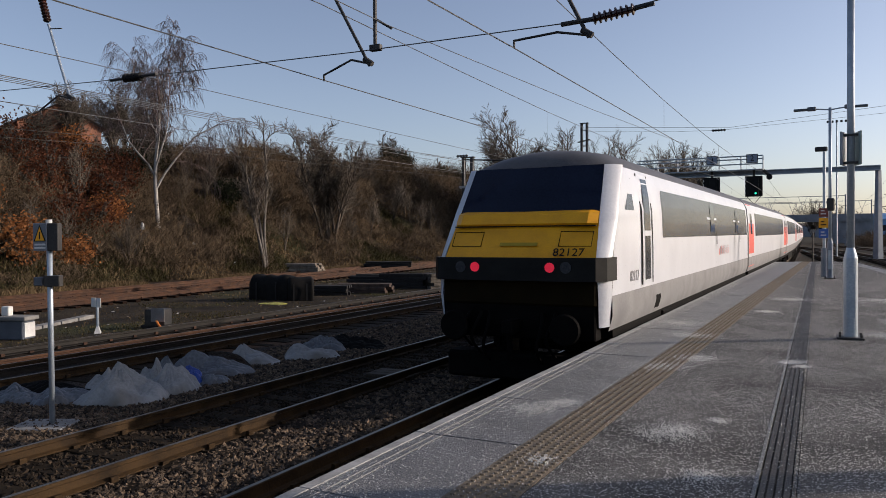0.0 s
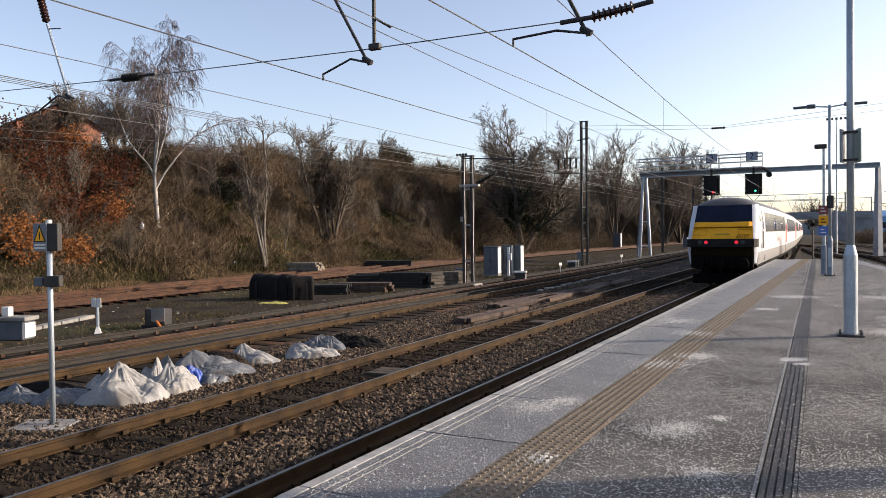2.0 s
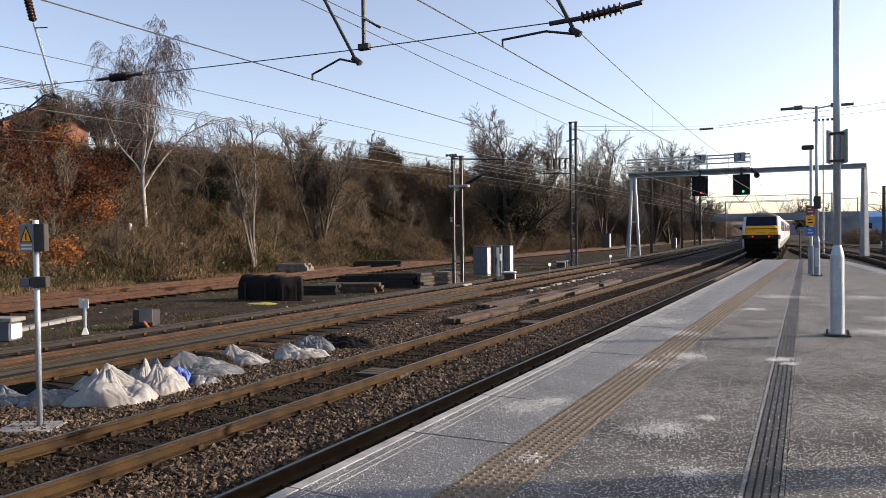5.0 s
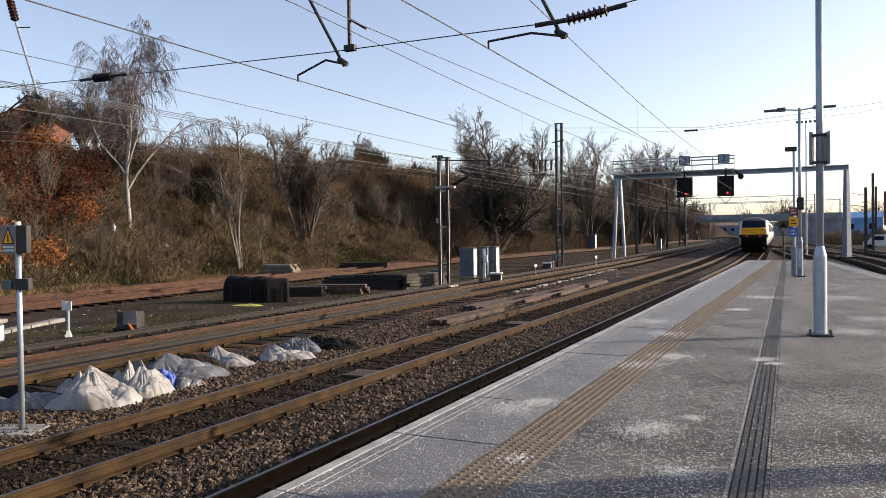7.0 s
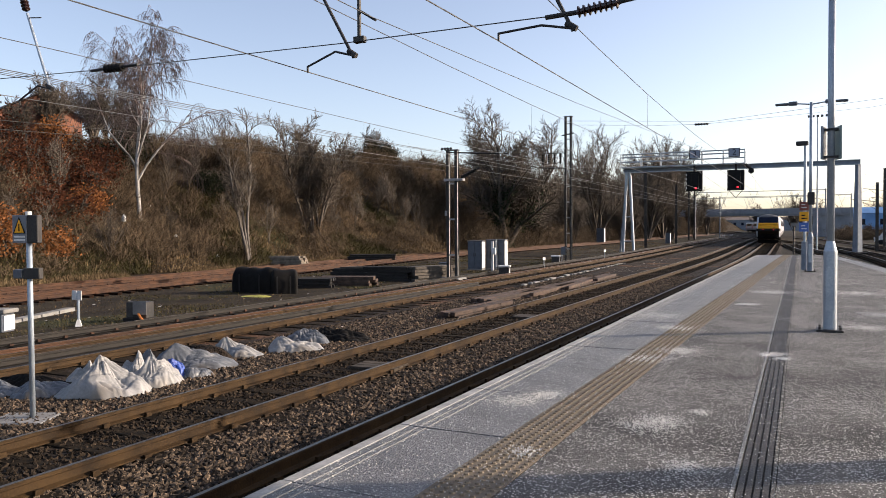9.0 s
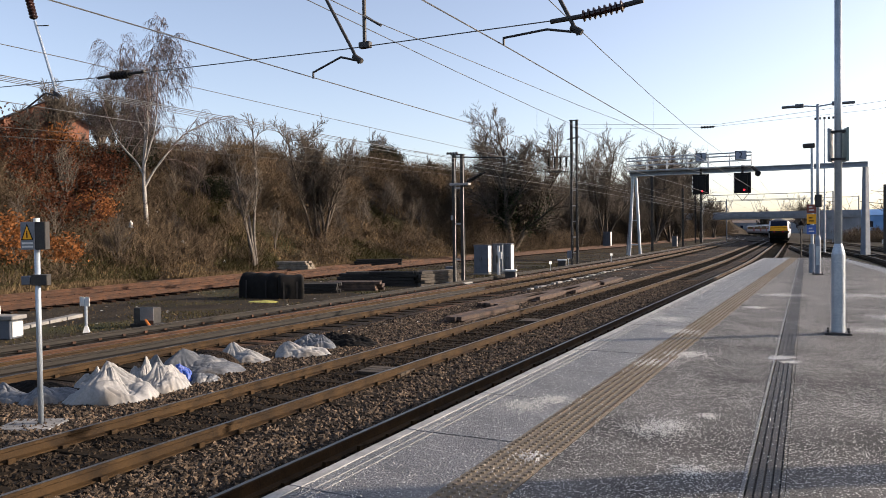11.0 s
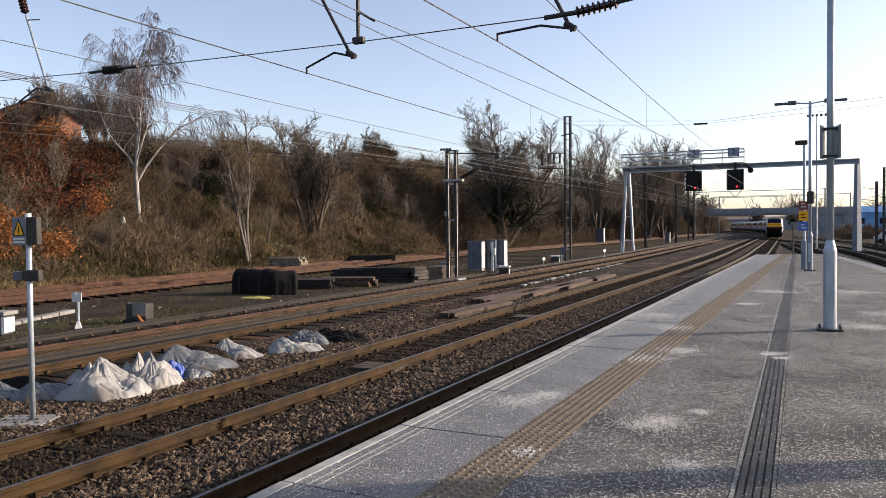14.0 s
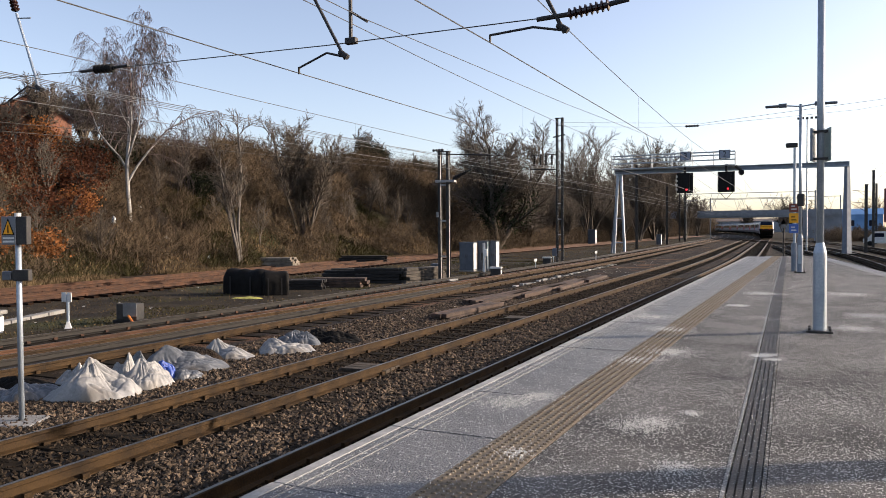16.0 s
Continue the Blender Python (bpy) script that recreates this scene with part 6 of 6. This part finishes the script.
for x, y, h, seed in ((-52.0, 86.0, 4.4, 71), (-52.4, 89.5, 3.6, 72), (-50.5, 97.0, 3.4, 73), (-50.0, 101.0, 2.8, 74), (-47.5, 41.5, 3.0, 75), (-49.5, 44.5, 3.2, 76), (-44.5, 47.5, 2.2, 77)):
    tree("evergreen_bush", "dark ivy-clad bush on the brow of the slope", x, y, h, BUSHY, 0.12, BARK, BARK, seed, stems=6, splay=0.4, leaves=(DARKIVY, 4200, 0.085, 0.0, 0.8, 0.3), group="evergreen bushes")
for x, y, h, seed in ((-50.8, 38.2, 2.5, 41), (-39.6, 26.9, 2.3, 42), (-39.5, 29.6, 1.1, 44), (-42.5, 34.8, 1.3, 45), (-41.5, 25.0, 2.4, 46)):
    tree("beech_bush", "beech bush still holding russet autumn leaves", x, y, h, BUSHY, 0.10, BARK, BARK, seed, stems=4, splay=0.35, leaves=(RUSSET, 1900, 0.10, 0.05, 1.2, 0.38), group="russet bushes")
for x, y, h, seed in ((-47.0, 34.6, 3.0, 51), (-45.2, 32.4, 2.8, 52), (-44.6, 36.2, 2.6, 53), (-48.6, 32.0, 3.2, 54), (-42.2, 32.0, 2.2, 55), (-46.5, 38.6, 2.2, 56)):
    tree("beech_bush", "dark red-brown leafy bush on the slope", x, y, h, BUSHY, 0.09, BARK, BARK, seed, stems=5, splay=0.45, leaves=(DARKRUSSET, 2000, 0.10, 0.0, 1.2, 0.6), group="russet bushes")


def scatter_brush():
    """Leafless scrub, dead grass and low green over the embankment."""
    rng = random.Random(21)
    clumps = []
    for _ in range(10):
        segs = []
        for i in range(34):
            a, tilt = rng.uniform(0, 6.28), abs(rng.gauss(0, 0.55))
            d = Vector((math.cos(a) * math.sin(tilt), math.sin(a) * math.sin(tilt), math.cos(tilt)))
            p = Vector((rng.gauss(0, 0.28), rng.gauss(0, 0.28), -0.1))
            n = rng.uniform(0.5, 1.25)
            q = p + d * n * 0.55
            d2 = (d + Vector((rng.gauss(0, 0.35), rng.gauss(0, 0.35), -0.1))).normalized()
            e = q + d2 * n * 0.45
            segs += [(p, q), (q, e)]
            for _k in range(3):
                d3 = (d2 + Vector((rng.gauss(0, 0.7), rng.gauss(0, 0.7), rng.gauss(0, 0.3)))).normalized()
                b = p.lerp(e, rng.uniform(0.4, 0.9))
                segs.append((b, b + d3 * n * 0.4))
        clumps.append(np.array([(*a, *b) for a, b in segs]))
    V, F = [], []

    def add(x, y, s, c):
        z = ground_height(x, y)
        for row in clumps[c] * s:
            p, q = Vector(row[:3]), Vector(row[3:])
            d = (q - p).normalized()
            u = d.orthogonal().normalized() * 0.017
            w = d.cross(u)
            k = len(V)
            o = Vector((x, y, z))
            V.extend((o + p + u, o + p - u * 0.5 + w, o + p - u * 0.5 - w, o + q))
            F.extend(((k, k + 1, k + 3), (k + 1, k + 2, k + 3), (k + 2, k, k + 3)))

    for _ in range(3400):
        x, y = -37 - 17 * rng.random() ** 0.8, 10 + 130 * rng.random() ** 1.5
        if noise.noise((x * 0.16, y * 0.16, 9)) < -0.22 or (x > -42.5 and rng.random() < 0.5):
            continue
        add(x, y, rng.uniform(0.8, 2.2) * (0.6 if x < -47 and 28 < y < 46 else 1.15 if x < -45 else 0.85), rng.randrange(10))
    for _ in range(260):
        x, y = 0.5 + 26 * rng.random(), 150 + 45 * rng.random()
        add(x + 2.5, y, rng.uniform(1.2, 2.6), rng.randrange(10))
    for _ in range(1300):
        x, y = -33 - 20 * rng.random(), 78 + 130 * rng.random()
        add(x, y, rng.uniform(1.6, 3.6), rng.randrange(10))
    for _ in range(1100):
        x, y = -36 - 26 * rng.random(), 190 + 150 * rng.random()
        add(x, y, rng.uniform(3.0, 6.5), rng.randrange(10))
    ob = from_lists("scrub", V, F, BRUSH)
    tagged(ob, "dense leafless brown scrub covering the embankment", "scrub", kind="stuff")

    def blades(name, count, place, height, material, label, lean=0.35):
        V, F = [], []
        for _ in range(count):
            x, y = place()
            z = ground_height(x, y) - 0.02
            h = height * rng.uniform(0.4, 1.3)
            a = rng.uniform(0, 6.28)
            w = 0.018 + 0.0004 * y
            k = len(V)
            V.extend(((x - w * math.cos(a), y - w * math.sin(a), z), (x + w * math.cos(a), y + w * math.sin(a), z), (x + rng.gauss(0, lean) * h, y + rng.gauss(0, lean) * h, z + h)))
            F.append((k, k + 1, k + 2))
        ob = from_lists(name, V, F, material)
        tagged(ob, label, "grass", kind="stuff")

    def on_slope():
        while True:
            x, y = -33.5 - 13 * rng.random() ** 1.3, 8 + 100 * rng.random() ** 1.4
            if noise.noise((x * 0.2, y * 0.2, 2)) > -0.15:
                return x, y

    def on_green():
        while True:
            x, y = -36 - 14 * rng.random(), 12 + 60 * rng.random()
            if noise.noise((x * 0.12, y * 0.12, 5)) > 0.12:
                return x, y

    def on_flat():
        while True:
            x, y = -17.2 - 15.5 * rng.random(), 8 + 55 * rng.random() ** 1.3
            if noise.noise((x * 0.35, y * 0.35, 7)) > 0.1 and abs(x - siding_x(y) + 2.9) > 3.6:
                return x, y

    blades("dead_grass", 95000, on_slope, 0.27, GRASS, "pale dead grass on the lower slope")
    blades("bramble_leaves", 26000, on_green, 0.45, GREEN, "dull green bramble on the slope", 0.9)
    blades("verge_grass", 11000, on_flat, 0.07, GREEN, "thin short grass between the tracks", 0.5)

    blades("dry_tufts", 30000, lambda: (-17.2 - 17 * rng.random(), 8 + 120 * rng.random() ** 1.6), 0.06, GRASS, "short dry grass on trodden earth", 0.6)
    V, F = [], []
    for _ in range(420):
        x, y = -17.5 - 15 * rng.random(), 10 + 50 * rng.random() ** 1.2
        if rng.random() < 0.35:
            x = -11.2 + 1.8 * rng.random()
        z = max(ground_height(x, y), -0.2) + 0.01
        r = rng.uniform(0.02, 0.07)
        k = len(V)
        for j in range(4):
            a = j * 1.57 + rng.random()
            V.append((x + r * math.cos(a), y + r * math.sin(a), z + r * rng.uniform(0, 0.5)))
        F += [(k, k + 1, k + 2), (k, k + 2, k + 3)]
    ob = from_lists("litter_scraps", V, F, mat("litter", (0.2, 0.18, 0.15), (0.5, 0.48, 0.45), 9, 0.8, 0, 0, 40.0, island=0.9))
    tagged(ob, "small pale scraps of litter on the earth", "litter", kind="stuff")


scatter_brush()


motions()
